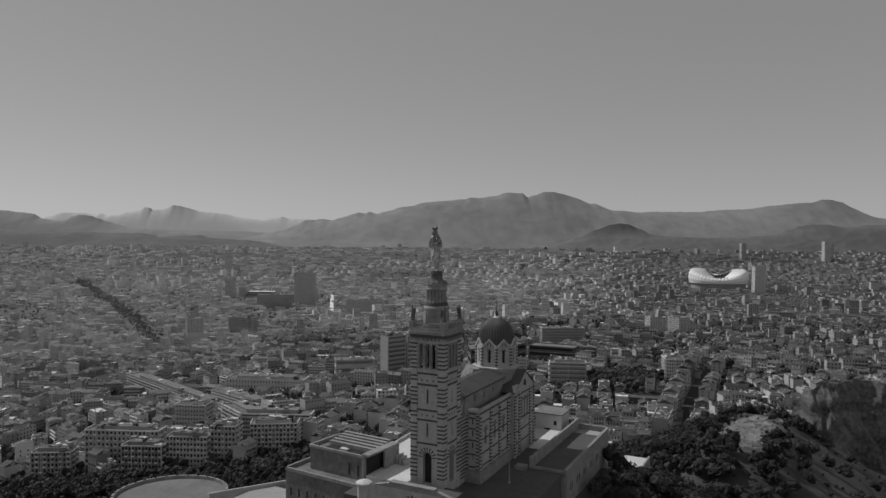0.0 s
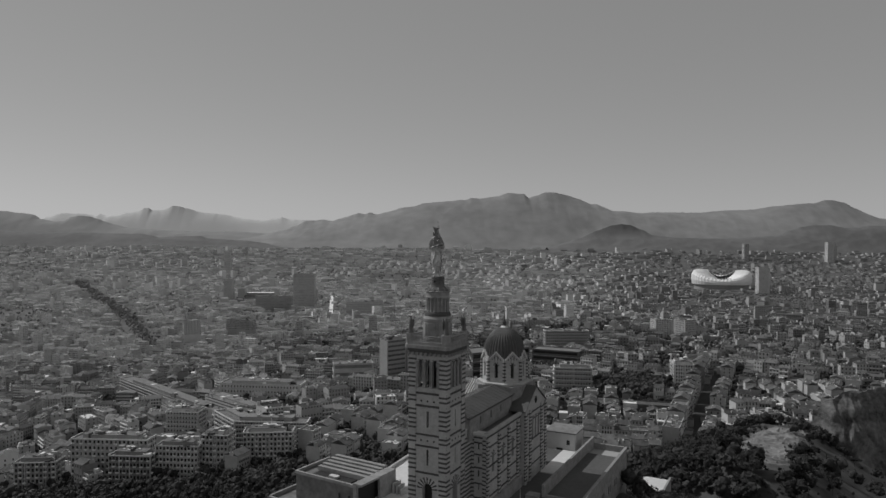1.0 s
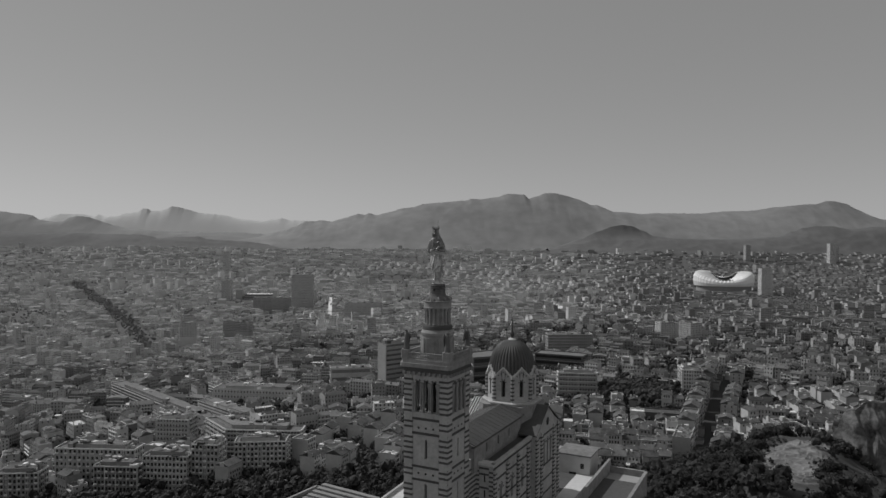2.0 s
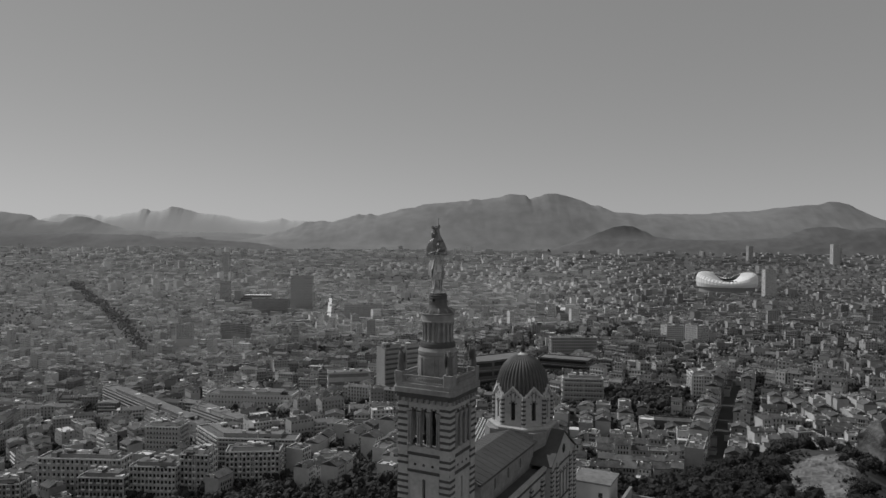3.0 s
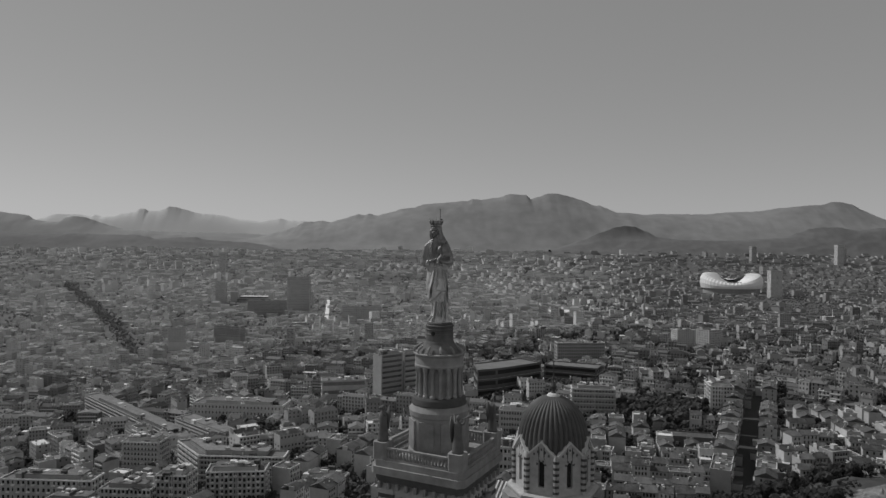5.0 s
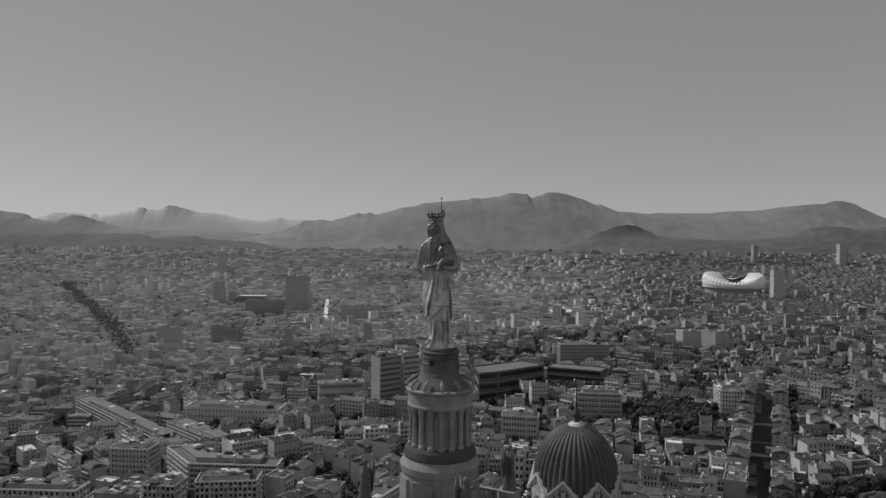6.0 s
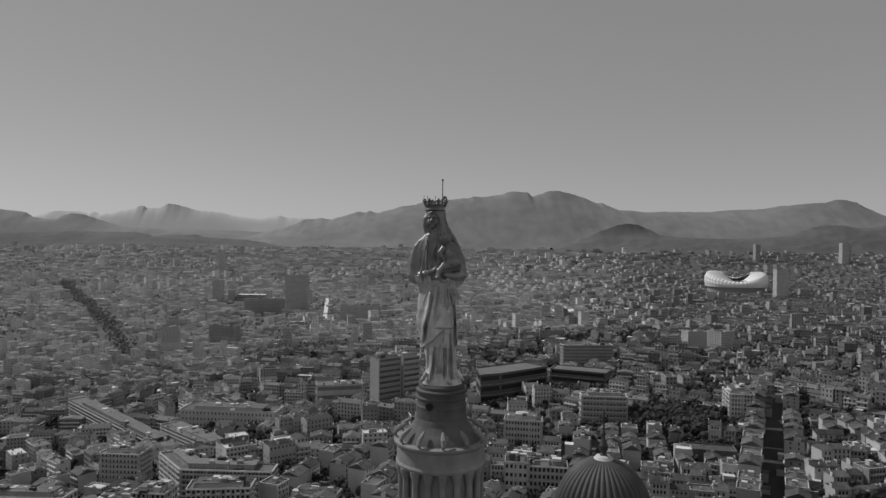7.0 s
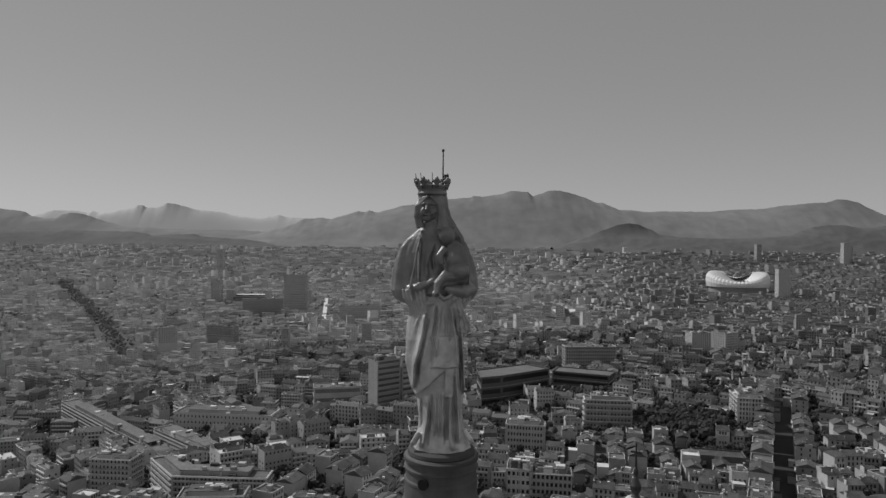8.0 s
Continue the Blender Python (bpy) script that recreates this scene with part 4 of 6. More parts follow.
def entrance_front():
    t = thing("entrance_front", CHURCH @ pose(-1, -10.5, 1.4), "low gabled stone entrance front with a round striped arch", "gatehouse")
    part("wall", Build().arcade(-11, 11, -14, -1.6, [(0, 1.7, -14, -5.2, 1.7)], 1.6, pose(0, 0, 0)), STONE, t)
    part("gable", Build().add([(-11, 0, -1.6), (11, 0, -1.6), (6, 0, -0.4), (-6, 0, -0.4), (-11, 1.2, -1.6), (11, 1.2, -1.6), (6, 1.2, -0.4), (-6, 1.2, -0.4)],
         [(0, 1, 2, 3), (7, 6, 5, 4), (1, 5, 6, 2), (2, 6, 7, 3), (3, 7, 4, 0)]), STONE_GREY, t)
    part("coping", Build().box(-6.3, 6.3, -0.4, 1.4, -0.4, 0.0), STONE_GREY, t)
    part("gate_void", Build().box(-2, 2, 1.6, 1.7, -14, -3), VOID, t)
    part("deck", Build().box(-11, 11, 1.2, 7, -4, -1.9), COURT, t)
    voussoirs(t, 0, 1.7, -5.2, 1.7, pose(0, 0, 0), 13, 0.9)


def annex():
    """Stepped museum block with a ribbed top-lit roof."""
    t = thing("museum_block", pose(-35.3, 15.0, 0, 0, 0, -32), "stepped pale stone annex with a ribbed flat roof", "annex")
    part("base_block", Build().arcade(-5, 22, -24, -2.8, [(c, 0.35, -9.5, -7.6, 0.35) for c in range(-3, 21, 3)], 0.5, pose(0, -4.5, 0)).box(-5, 22, -4.0, 15, -24, -2.8), STONE_ANNEX, t)
    part("base_parapet", Build().box(-5.2, 22, -4.8, -4.2, -2.8, -1.9).box(-5.2, -4.6, -4.8, 15, -2.8, -1.9), STONE_GREY, t)
    part("upper_block", Build().arcade(0, 19.5, -2.8, 3.4, [(14.2, 0.5, -2.0, 0.8, 0.5), (17.2, 0.4, -2.0, 0.8, 0.4)], 0.6, pose(0, 0, 0)).box(0, 19.5, 0.6, 13, -2.8, 3.2), STONE_ANNEX, t)
    part("upper_parapet", Build().box(-0.3, 19.8, -0.3, 0.3, 3.4, 4.1).box(-0.3, 0.3, 0.3, 13, 3.4, 4.1).box(0, 19.5, 12.6, 13, 3.4, 4.1), STONE_GREY, t)
    part("roof_void", Build().box(4, 16, 1.2, 4.2, 3.2, 3.5), VOID, t)
    for k in range(5):
        part("roof_louvre", Build().box(3.0, 19.2, 4.6 + 1.6 * k, 5.7 + 1.6 * k, 3.4, 4.5 + 0.25 * k, None), STONE_GREY, t)
    part("wing_wall", Build().box(19.5, 20.3, -1.5, 12, -2.8, 4.6).box(21.4, 22.0, 5.5, 12, -2.8, 4.6), STONE_GREY, t)
    part("opening_void", Build().box(20.31, 20.36, -0.5, 9, -2.6, 3.8), VOID, t)
    part("wing_roof", Build().box(19.5, 22.0, -1.5, 12, 4.6, 5.1), STONE_GREY, t)
    part("wing_shadow_wall", Build().box(20.3, 21.4, 9.5, 10, -2.8, 4.4), STONE_ANNEX, t)
    for k in range(3):
        part("rear_pier", Build().box(22.4 + 1.1 * k, 22.9 + 1.1 * k, 10, 13, -2.8, 2.2 - 0.5 * k), STONE, t)
    part("skylight", Build().box(9, 11.5, 1.8, 3.2, 3.5, 4.0, None, 0.15), STONE_LIGHT, t)
    q = thing("stone_turret", pose(-17.5, -9.0, 1.2), "small octagonal stone turret with a flat cap", "turret")
    part("shaft", Build().lathe([(1.6, -14), (1.6, 0.6)], 8), STONE, q)
    part("cap", Build().lathe([(2.0, 0.6), (2.05, 1.0), (1.4, 1.3), (0.3, 1.6)], 8), STONE_LIGHT, q)


def long_wing():
    """Flat-roofed wing with parapets along the court."""
    t = thing("long_wing", pose(35.8, 10.8, 0, 0, 0, -27.4), "long flat-roofed stone wing with parapet beside the court", "building")
    m = pose(0, 0, 0, 0, 0, 90)
    wins = [(c + d, 0.55, -8.6, -6.6, 0.3) for c in (4, 11, 18, 25, 32, 39) for d in (0, 1.9)]
    part("long_wall", Build().arcade(0, 47.5, -20, -2.6, wins, 0.4, m), STONE_GREY, t)
    part("window_glass", Build().box(1, 46, 0.4, 0.45, -9, -6, m), GLASS, t)
    part("end_wall", Build().box(-10.6, 0, 0, 0.6, -20, -2.6).box(-10.6, 0, 46.9, 47.5, -20, -2.6).box(-10.6, -10, 0.6, 46.9, -20, -2.6), STONE_GREY, t)
    part("flat_roof", Build().box(-10, -0.6, 0.6, 46.9, -3.6, -3.2), CONCRETE, t)
    part("parapet", Build().box(-0.7, 0.15, -0.15, 47.6, -2.6, -1.5).box(-10.7, -10, -0.15, 47.6, -2.6, 0.5).box(-10, -0.7, 46.9, 47.6, -2.6, -1.4).box(-10, -0.7, -0.15, 0.5, -2.6, -1.9), STONE_GREY, t)
    part("roof_step", Build().box(-10, -0.7, 39, 39.4, -3.2, -2.7), STONE, t)
    part("entry_wall", Build().box(-14, -11, -3, -0.2, -8, -1.6).box(-11, 0, -1.2, -0.4, -14, -3.4), STONE_GREY, t)


def chapel_house():
    t = thing("chapel_house", CHURCH @ pose(4.5, 65, -2.6), "small pale house with flat roof behind the church", "house")
    part("wall", Build().box(0, 9, 0, 9, -3, 5.2), PLASTER_LIGHT, t)
    part("roof", Build().box(-0.4, 9.4, -0.4, 9.4, 5.2, 5.6), ROOF_FLAT, t)
    part("door", Build().box(3.2, 5.2, -0.05, 0.1, -2.4, 0.6), VOID, t)
    part("window", Build().box(6.4, 7.4, -0.05, 0.1, 1.8, 3.2), GLASS, t)
    part("awning", Build().box(-4.5, 0, 1, 8, 4.6, 4.9), CONCRETE, t)


entrance_front()
annex()
long_wing()
chapel_house()
# the lower terrace that shows as a sunlit triangle
slab("terrace_4", Build().box(-4, 4, -7, 7, -40, 0), STONE_LIGHT, "small sunlit lower terrace", pose(69, 64, -17.0, 0, 0, -27))
wall_run("wall_terrace", [(62.5, 59.4), (69.7, 55.8), (76.2, 68.4)], -30, -16.2, 0.6, STONE_GREY, "low stone parapet of the lower terrace")
# round lookout and ramp
ring = [(-83 + 17 * math.cos(a), 36 + 15 * math.sin(a)) for a in [math.pi * (1.15 - 1.3 * i / 20) for i in range(21)]]
slab("terrace_5", Build().lathe([(16.8, -45), (16.8, -18.6)], 40, pose(-83, 36, 0) @ Matrix.Diagonal((1, 0.88, 1, 1))), PAVING, "round paved lookout terrace")
wall_run("wall_lookout", ring, -22, -17.6, 0.7, STONE_GREY, "curved stone parapet of the lookout")
slab("terrace_6", Build().box(-17, 0, -5, 9, -45, -13.6), CONCRETE, "pale ramp below the annex", pose(-42, 16, 0, 0, 0, -30))
wall_run("wall_ramp", [(-66, 22), (-44, 34), (-38, 33)], -22, -12.6, 0.6, STONE, "stone parapet along the ramp")
wall_run("wall_court", [(-15, 24), (-5, 47)], -4, 0.4, 0.6, STONE, "low stone parapet behind the pale terrace")
pole = thing("flag_pole", pose(19.5, 4, -2.6), "slim pale metal pole standing in the court", "pole")
part("mast", Build().tube([(0, 0, 0), (0, 0, 3.5), (0, 0, 7)], [0.12, 0.1, 0.06], 8), CONCRETE, pole)
part("foot", Build().lathe([(0.35, 0), (0.35, 0.2), (0.15, 0.3)], 10), CONCRETE, pole)


# ---- the city ----
rng = random.Random(11)
KEEP = []      # (x, y, radius) kept free of the common houses
FEET = []      # footprints of the larger buildings


def near_foot(x, y, gap):
    for foot in FEET:
        if abs(foot[0][0] - x) > 170 or abs(foot[0][1] - y) > 170:
            continue
        inside, close = True, False
        for (ax, ay), (bx, by) in zip(foot, foot[1:] + foot[:1]):
            ex, ey = bx - ax, by - ay
            s = min(max(((x - ax) * ex + (y - ay) * ey) / (ex * ex + ey * ey), 0), 1)
            if (x - ax - s * ex) ** 2 + (y - ay - s * ey) ** 2 < gap * gap:
                close = True
            if ex * (y - ay) - ey * (x - ax) < 0:
                inside = False
        if inside or close:
            return True
    return False


def window_boxes(b, x, y, dx, dy, length, z, cols, w=1.0, h=1.7, proud=0.06, margin=1.2):
    """A row of windows along a wall that starts at (x, y) and runs by (dx, dy); its outside lies to the right of that way."""
    step = (length - 2 * margin) / cols
    if step <= 0.6:
        return
    nx_, ny_ = dy, -dx
    for k in range(cols):
        s = margin + step * (k + 0.5)
        w2 = min(w, step * 0.97 if cols == 1 else step * 0.7) / 2
        pts = []
        for off in (-0.05, proud):
            for ss, zz in ((s - w2, z), (s + w2, z), (s + w2, z + h), (s - w2, z + h)):
                pts.append((x + dx * ss + nx_ * off, y + dy * ss + ny_ * off, zz))
        b.add(pts, [(4, 5, 6, 7), (0, 4, 7, 3), (1, 2, 6, 5), (3, 7, 6, 2), (0, 1, 5, 4)])


def block(name, foot, z0, z1, floors, label, wall=None, roof=None, cols=3.0, balconies=False, glass=None, attic=True, sill=True, faces=None, category="building", strips=False):
    """An apartment block or house on a footprint (anticlockwise): walls, flat roof, parapet, windows storey by storey."""
    wall, roof, glass = wall or PLASTER, roof or ROOF_FLAT, glass or (GLASS_BAND if strips else GLASS)
    n = len(foot)
    cx, cy = sum(p[0] for p in foot) / n, sum(p[1] for p in foot) / n
    FEET.append(foot)
    t = thing(name, pose(cx, cy, z0), label, category)
    loc = [(p[0] - cx, p[1] - cy) for p in foot]
    H = z1 - z0
    v = [(x, y, z) for z in (-14, H) for x, y in loc]
    part("wall", Build().add(v, [(i, (i + 1) % n, n + (i + 1) % n, n + i) for i in range(n)]), wall, t)
    inset = [(x * (1 - 0.35 / max(math.hypot(x, y), 1)), y * (1 - 0.35 / max(math.hypot(x, y), 1))) for x, y in loc]
    part("roof", Build().add([(x, y, H - 0.7) for x, y in inset], [tuple(range(n))]), roof, t)
    cop = Build().add([(x * 1.012, y * 1.012, z) for z in (H - 0.15, H + 0.25) for x, y in loc] + [(x, y, z) for z in (H - 0.15, H + 0.25) for x, y in inset],
                      [(i, (i + 1) % n, n + (i + 1) % n, n + i) for i in range(n)] + [(n + i, n + (i + 1) % n, 3 * n + (i + 1) % n, 3 * n + i) for i in range(n)] + [(3 * n + i, 3 * n + (i + 1) % n, 2 * n + (i + 1) % n, 2 * n + i) for i in range(n)])
    part("parapet", cop, PAVING if wall is PLASTER_DARK else PLASTER_LIGHT, t)
    fh = H / floors
    for i in range(n):
        if faces is not None and i not in faces:
            continue
        (xa, ya), (xb, yb) = loc[i], loc[(i + 1) % n]
        L = math.hypot(xb - xa, yb - ya)
        dx, dy = (xb - xa) / L, (yb - ya) / L
        mid = ((xa + xb) / 2 + cx, (ya + yb) / 2 + cy)
        if dy * (0 - mid[0]) - dx * (-100 - mid[1]) < 0:
            continue
        if cy < 480 and not strips:
            face = Matrix.Translation((xa, ya, 0)) @ Matrix.Rotation(math.atan2(dy, dx), 4, "Z")
            for q in range(max(2, round(L / 8)) + 1):
                e = min(L * q / max(2, round(L / 8)), L - 0.5)
                part("pilaster", Build().box(e, e + 0.5, -0.3, 0.1, 0, H - 0.6, face), PLASTER_LIGHT, t)
            part("cornice", Build().box(-0.3, L + 0.3, -0.6, 0.1, H - 0.7, H - 0.2, face), PLASTER_LIGHT, t)
        for k in range(floors):
            b = Build()
            if cy < 362 and not strips:
                # the nearest blocks: each window by itself, with its sill
                many, tall = max(1, round(L / cols)), min(1.9, fh * 0.6)
                face = Matrix.Translation((xa, ya, fh * (k + 0.25))) @ Matrix.Rotation(math.atan2(dy, dx), 4, "Z")
                if k == 0:
                    pane = Build().box(-0.72, 0.72, -0.05, 0.1, -0.1, tall + 0.15).mesh("window", glass)
                for q in range(many):
                    put("window", pane, t, m=face @ pose(L * (q + 0.5) / many, 0, 0))
            elif strips:
                window_boxes(b, xa, ya, dx, dy, L, fh * (k + 0.38), 1, w=L, h=fh * 0.42, margin=0.8)
            else:
                window_boxes(b, xa, ya, dx, dy, L, fh * (k + 0.25), max(1, round(L / cols)), h=min(1.9, fh * 0.6))
            if b.v:
                tagged(part("window_strip" if strips else "window_row", b, glass, t), kind="" if strips else "stuff")
            if balconies and cy < 362:
                shelf = Build().box(-1.0, 1.0, -1.1, 0.0, 0, 0.9).mesh("balcony", ROOF_WHITE) if k == 0 else shelf
                face = Matrix.Translation((xa, ya, fh * (k + 0.08))) @ Matrix.Rotation(math.atan2(dy, dx), 4, "Z")
                for q in range(max(1, round(L / cols))):
                    if (q + k // 3) % 2 == 0:
                        put("balcony", shelf, t, m=face @ pose(L * (q + 0.5) / max(1, round(L / cols)), 0, 0))
            elif balconies:
                q = Build().box(0.6, L - 0.6, -1.2, 0.0, fh * (k + 0.12), fh * (k + 0.36), Matrix.Translation((xa, ya, 0)) @ Matrix.Rotation(math.atan2(dy, dx), 4, "Z"))
                deck = part("balcony", q, PLASTER_LIGHT if cy < 480 else wall, t)
                if cy < 480:
                    rail = Build()
                    for z in (0.42, 0.5):
                        rail.box(0.6, L - 0.6, -1.24, -1.16, fh * (k + 0.36) + z - 0.12, fh * (k + 0.36) + z - 0.06)
                    for e in range(int((L - 1.2) / 1.6) + 1):
                        rail.box(0.6 + 1.6 * e, 0.66 + 1.6 * e, -1.23, -1.17, fh * (k + 0.36), fh * (k + 0.36) + 0.44)
                    part("railing", rail, IRON, deck, m=Matrix.Translation((xa, ya, 0)) @ Matrix.Rotation(math.atan2(dy, dx), 4, "Z"))
            elif sill and k in (1, floors - 1):
                q = Build().box(0, L, -0.25, 0.0, fh * k - 0.1, fh * k + 0.2, Matrix.Translation((xa, ya, 0)) @ Matrix.Rotation(math.atan2(dy, dx), 4, "Z"))
                part("string_course", q, PLASTER_LIGHT, t)
    if attic and cy < 600:
        up = [(x * 0.72, y * 0.72) for x, y in loc]
        part("attic_storey", Build().add([(x, y, z) for z in (H - 0.7, H + 2.1) for x, y in up], [(i, (i + 1) % n, n + (i + 1) % n, n + i) for i in range(n)]), wall, t)
        part("attic_roof", Build().add([(x * 1.03, y * 1.03, z) for z in (H + 2.1, H + 2.35) for x, y in up], [tuple(range(n, 2 * n))] + [(i, (i + 1) % n, n + (i + 1) % n, n + i) for i in range(n)]), roof, t)
    if attic:
        size = math.sqrt(abs(sum(loc[q][0] * loc[(q + 1) % n][1] - loc[(q + 1) % n][0] * loc[q][1] for q in range(n))))
        for k in range(3 + int(size / (3.0 if cy < 480 else 8))):
            s = rng.uniform(0.1, 0.8)
            i, mix = rng.randrange(n), rng.random()
            x = (loc[i][0] * mix + loc[(i + 1) % n][0] * (1 - mix)) * s
            y = (loc[i][1] * mix + loc[(i + 1) % n][1] * (1 - mix)) * s
            w, d, h = rng.uniform(0.6, 2.6), rng.uniform(0.5, 2.2), rng.uniform(0.8, 2.8)
            turn = pose(x, y, 0, 0, 0, math.degrees(math.atan2(loc[1][1] - loc[0][1], loc[1][0] - loc[0][0])))
            hut = Build().box(-w, w, -d, d, H - 0.7, H - 0.7 + h + (2.4 if s < 0.7 and cy < 600 else 0), turn)
            for e in range(3):
                u, q = rng.uniform(-2 * w, 2 * w), rng.uniform(-2 * d, 2 * d)
                hut.box(u - 0.3, u + 0.3, q - 0.3, q + 0.3, H - 0.7, H - 0.7 + h * rng.uniform(0.5, 1.3), turn)
            part("roof_hut", hut, (wall, ROOF_WHITE, ROOF_TILE)[k % 3], t)
        for k in range(3):
            i = rng.randrange(n)
            s = rng.uniform(0.5, 0.85)
            stack = part("chimney", Build().box(-0.9, 0.9, -0.35, 0.35, -0.7, 1.6), CONCRETE, t, m=pose(loc[i][0] * s, loc[i][1] * s, H, 0, 0, rng.uniform(0, 180)))
            if cy < 480:
                for e in (-0.5, 0.0, 0.5):
                    part("chimney_pot", Build().lathe([(0.18, 1.6), (0.15, 2.1), (0.19, 2.2)], 8, pose(e, 0, 0)), ROOF_TILE, stack)
    return t


def rect(x, y, w, d, yaw):
    """Footprint with its near left corner at (x, y)."""
    c, s = math.cos(radians(yaw)), math.sin(radians(yaw))
    return [(x, y), (x + w * c, y + w * s), (x + w * c - d * s, y + w * s + d * c), (x - d * s, y + d * c)]


def g(x, y):
    return ground_level(x, y)


# landmarks, near ones first
block("apartment_block", rect(-268, 337, 57, 14, -3), g(-240, 340), -85, 7, "pale apartment block with seven rows of windows and roof terraces", PLASTER, cols=3.2, balconies=True)
block("apartment_block", [(-161, 374), (-104, 371), (-104, 385), (-156, 388), (-176, 412), (-187, 406)], g(-140, 390), -82, 7, "corner apartment house with long window rows and cluttered roof terraces", PLASTER, cols=2.4, balconies=True)
block("apartment_house", [(-143, 336), (-108, 339), (-109, 354), (-145, 351)], g(-130, 340), -80, 7, "dark apartment house with small balconies below the hill", PLASTER, cols=2.8, balconies=True)
block("apartment_house", rect(-233, 321, 30, 12, -3), g(-218, 325), -92, 5, "rendered apartment house with window rows at the slope's foot", PLASTER, cols=2.5, balconies=True)
block("apartment_house", rect(-203, 328, 31, 13, -4), g(-188, 330), -87, 6, "shaded apartment house with plain window rows", PLASTER, cols=2.6, balconies=True)
block("apartment_house", rect(-171, 331, 19, 14, -5), g(-160, 333), -80, 7, "narrow pale apartment house with balconies", PLASTER_LIGHT, cols=2.6, balconies=True)
block("apartment_house", rect(-229, 410, 28, 16, -5), g(-215, 415), -84, 8, "white apartment house with stepped roof terraces", PLASTER_LIGHT, cols=2.8, balconies=True)
block("apartment_house", rect(-205, 366, 17, 14, -20), g(-195, 370), -96, 5, "plain house behind the front row", PLASTER, cols=2.6)
block("apartment_house", rect(-300, 322, 28, 14, 5), g(-285, 326), -98, 6, "rendered corner house beside the long block", PLASTER, cols=2.8, balconies=True)
block("apartment_house", rect(-88, 352, 26, 14, -12), g(-75, 352), -88, 4, "low rendered town house with flat roof", PLASTER_LIGHT, cols=2.6)
block("long_apartment_bar", [(-212, 482), (-202, 494), (-366, 652), (-376, 640)], g(-290, 560), -105, 6, "long receding apartment bar with balcony bands", PLASTER, balconies=True, strips=True)
block("long_apartment_bar", [(-168, 462), (-158, 474), (-226, 536), (-236, 524)], g(-195, 495), -97, 5, "low apartment bar with strip windows", PLASTER, strips=True)
block("town_hall", rect(-232, 556, 86, 22, -6), g(-190, 560), -92, 4, "wide pale public building with arched window rows", PLASTER_LIGHT, cols=3.4)
block("white_apartment_tower", [(-56.5, 553), (-38, 568.5), (-46, 578), (-65.5, 564)], g(-50, 560), -46, 11, "white apartment tower with balcony bands and a blank end wall", CONCRETE, faces=[0], strips=True, balconies=True)
block("apartment_tower", [(-36.5, 572), (-22, 584), (-31, 595), (-46, 583)], g(-30, 580), -48, 10, "wing of the apartment tower with pale balconies", PLASTER_LIGHT, faces=[0], strips=True, balconies=True)
block("low_white_hall", rect(-120, 600, 44, 20, 12), g(-100, 600), -80, 3, "low pale flat-roofed hall beside the tower", PLASTER_LIGHT, strips=True)
block("dark_school_block", [(32, 548), (50, 556), (96, 590), (78, 612), (30, 580)], g(60, 570), -58, 3, "modern dark-clad block with a pale overhanging roof", PLASTER_DARK, roof=PAVING, strips=True, attic=False, glass=GLASS)
block("dark_school_block", [(99, 590), (146, 570), (156, 590), (108, 611)], g(120, 590), -60, 3, "modern dark-clad wing with white roof edge", PLASTER_DARK, roof=PAVING, strips=True, attic=False, glass=GLASS)
block("long_office_bar", rect(129, 694, 55, 15, 3), g(150, 700), -55, 7, "long pale office bar with a bright roof edge", PLASTER, cols=2.6)
block("terraced_flats", rect(200, 764, 46, 14, -14), g(220, 765), -72, 6, "white terraced flats with balconies", PLASTER_LIGHT, balconies=True, strips=True)
block("boxy_apartment_block", rect(238, 872, 44, 18, 6), g(260, 880), -74, 8, "boxy apartment block with dark window bands", PLASTER, strips=True)
block("apartment_tower", rect(286, 757, 24, 16, 8), g(297, 760), -48, 11, "stepped pale apartment tower", PLASTER, cols=2.6)
block("apartment_tower", rect(330, 770, 22, 20, 28), g(335, 775), -50, 9, "angular apartment tower with light side wall", PLASTER, cols=3)
block("apartment_tower", rect(372, 930, 26, 18, 0), g(380, 930), -62, 10, "grey apartment tower over dark trees", PLASTER, cols=3)
block("apartment_tower", rect(102, 872, 22, 18, 0), g(110, 880), -66, 11, "dark apartment tower behind the school block", PLASTER, cols=2.8)
block("apartment_tower", rect(130, 880, 34, 16, -5), g(140, 880), -64, 11, "broad apartment tower with narrow windows", PLASTER, cols=2.8)
# some far blocks below take pale wall colours to stand in for haze
block("dark_office_tower", rect(-400, 1668, 57, 18, 0), -126, -40, 20, "tall grey office slab with fine window rows", PLASTER_LIGHT, cols=2.6, attic=False, glass=GLASS_BAND)
block("office_bar", rect(-478, 1585, 92, 20, 2), -124, -93, 8, "long dark office bar beside the slab", PLASTER_MID, cols=3, glass=GLASS_BAND)
block("office_bar", rect(-232, 1480, 90, 24, 8), -122, -96, 6, "long pale office bar near the bright street", PLASTER_LIGHT, cols=4, glass=GLASS_BAND)
block("apartment_tower", rect(-655, 1880, 28, 20, 0), -130, -70, 16, "grey apartment tower in the plain", PLASTER, cols=3)
block("apartment_block", rect(-492, 1140, 30, 16, 15), -128, -101, 9, "white apartment block beside the avenue", PLASTER_LIGHT, cols=3)
block("apartment_block", rect(-440, 1230, 60, 16, -20), -128, -108, 6, "pale apartment block in the plain", PLASTER, cols=3)
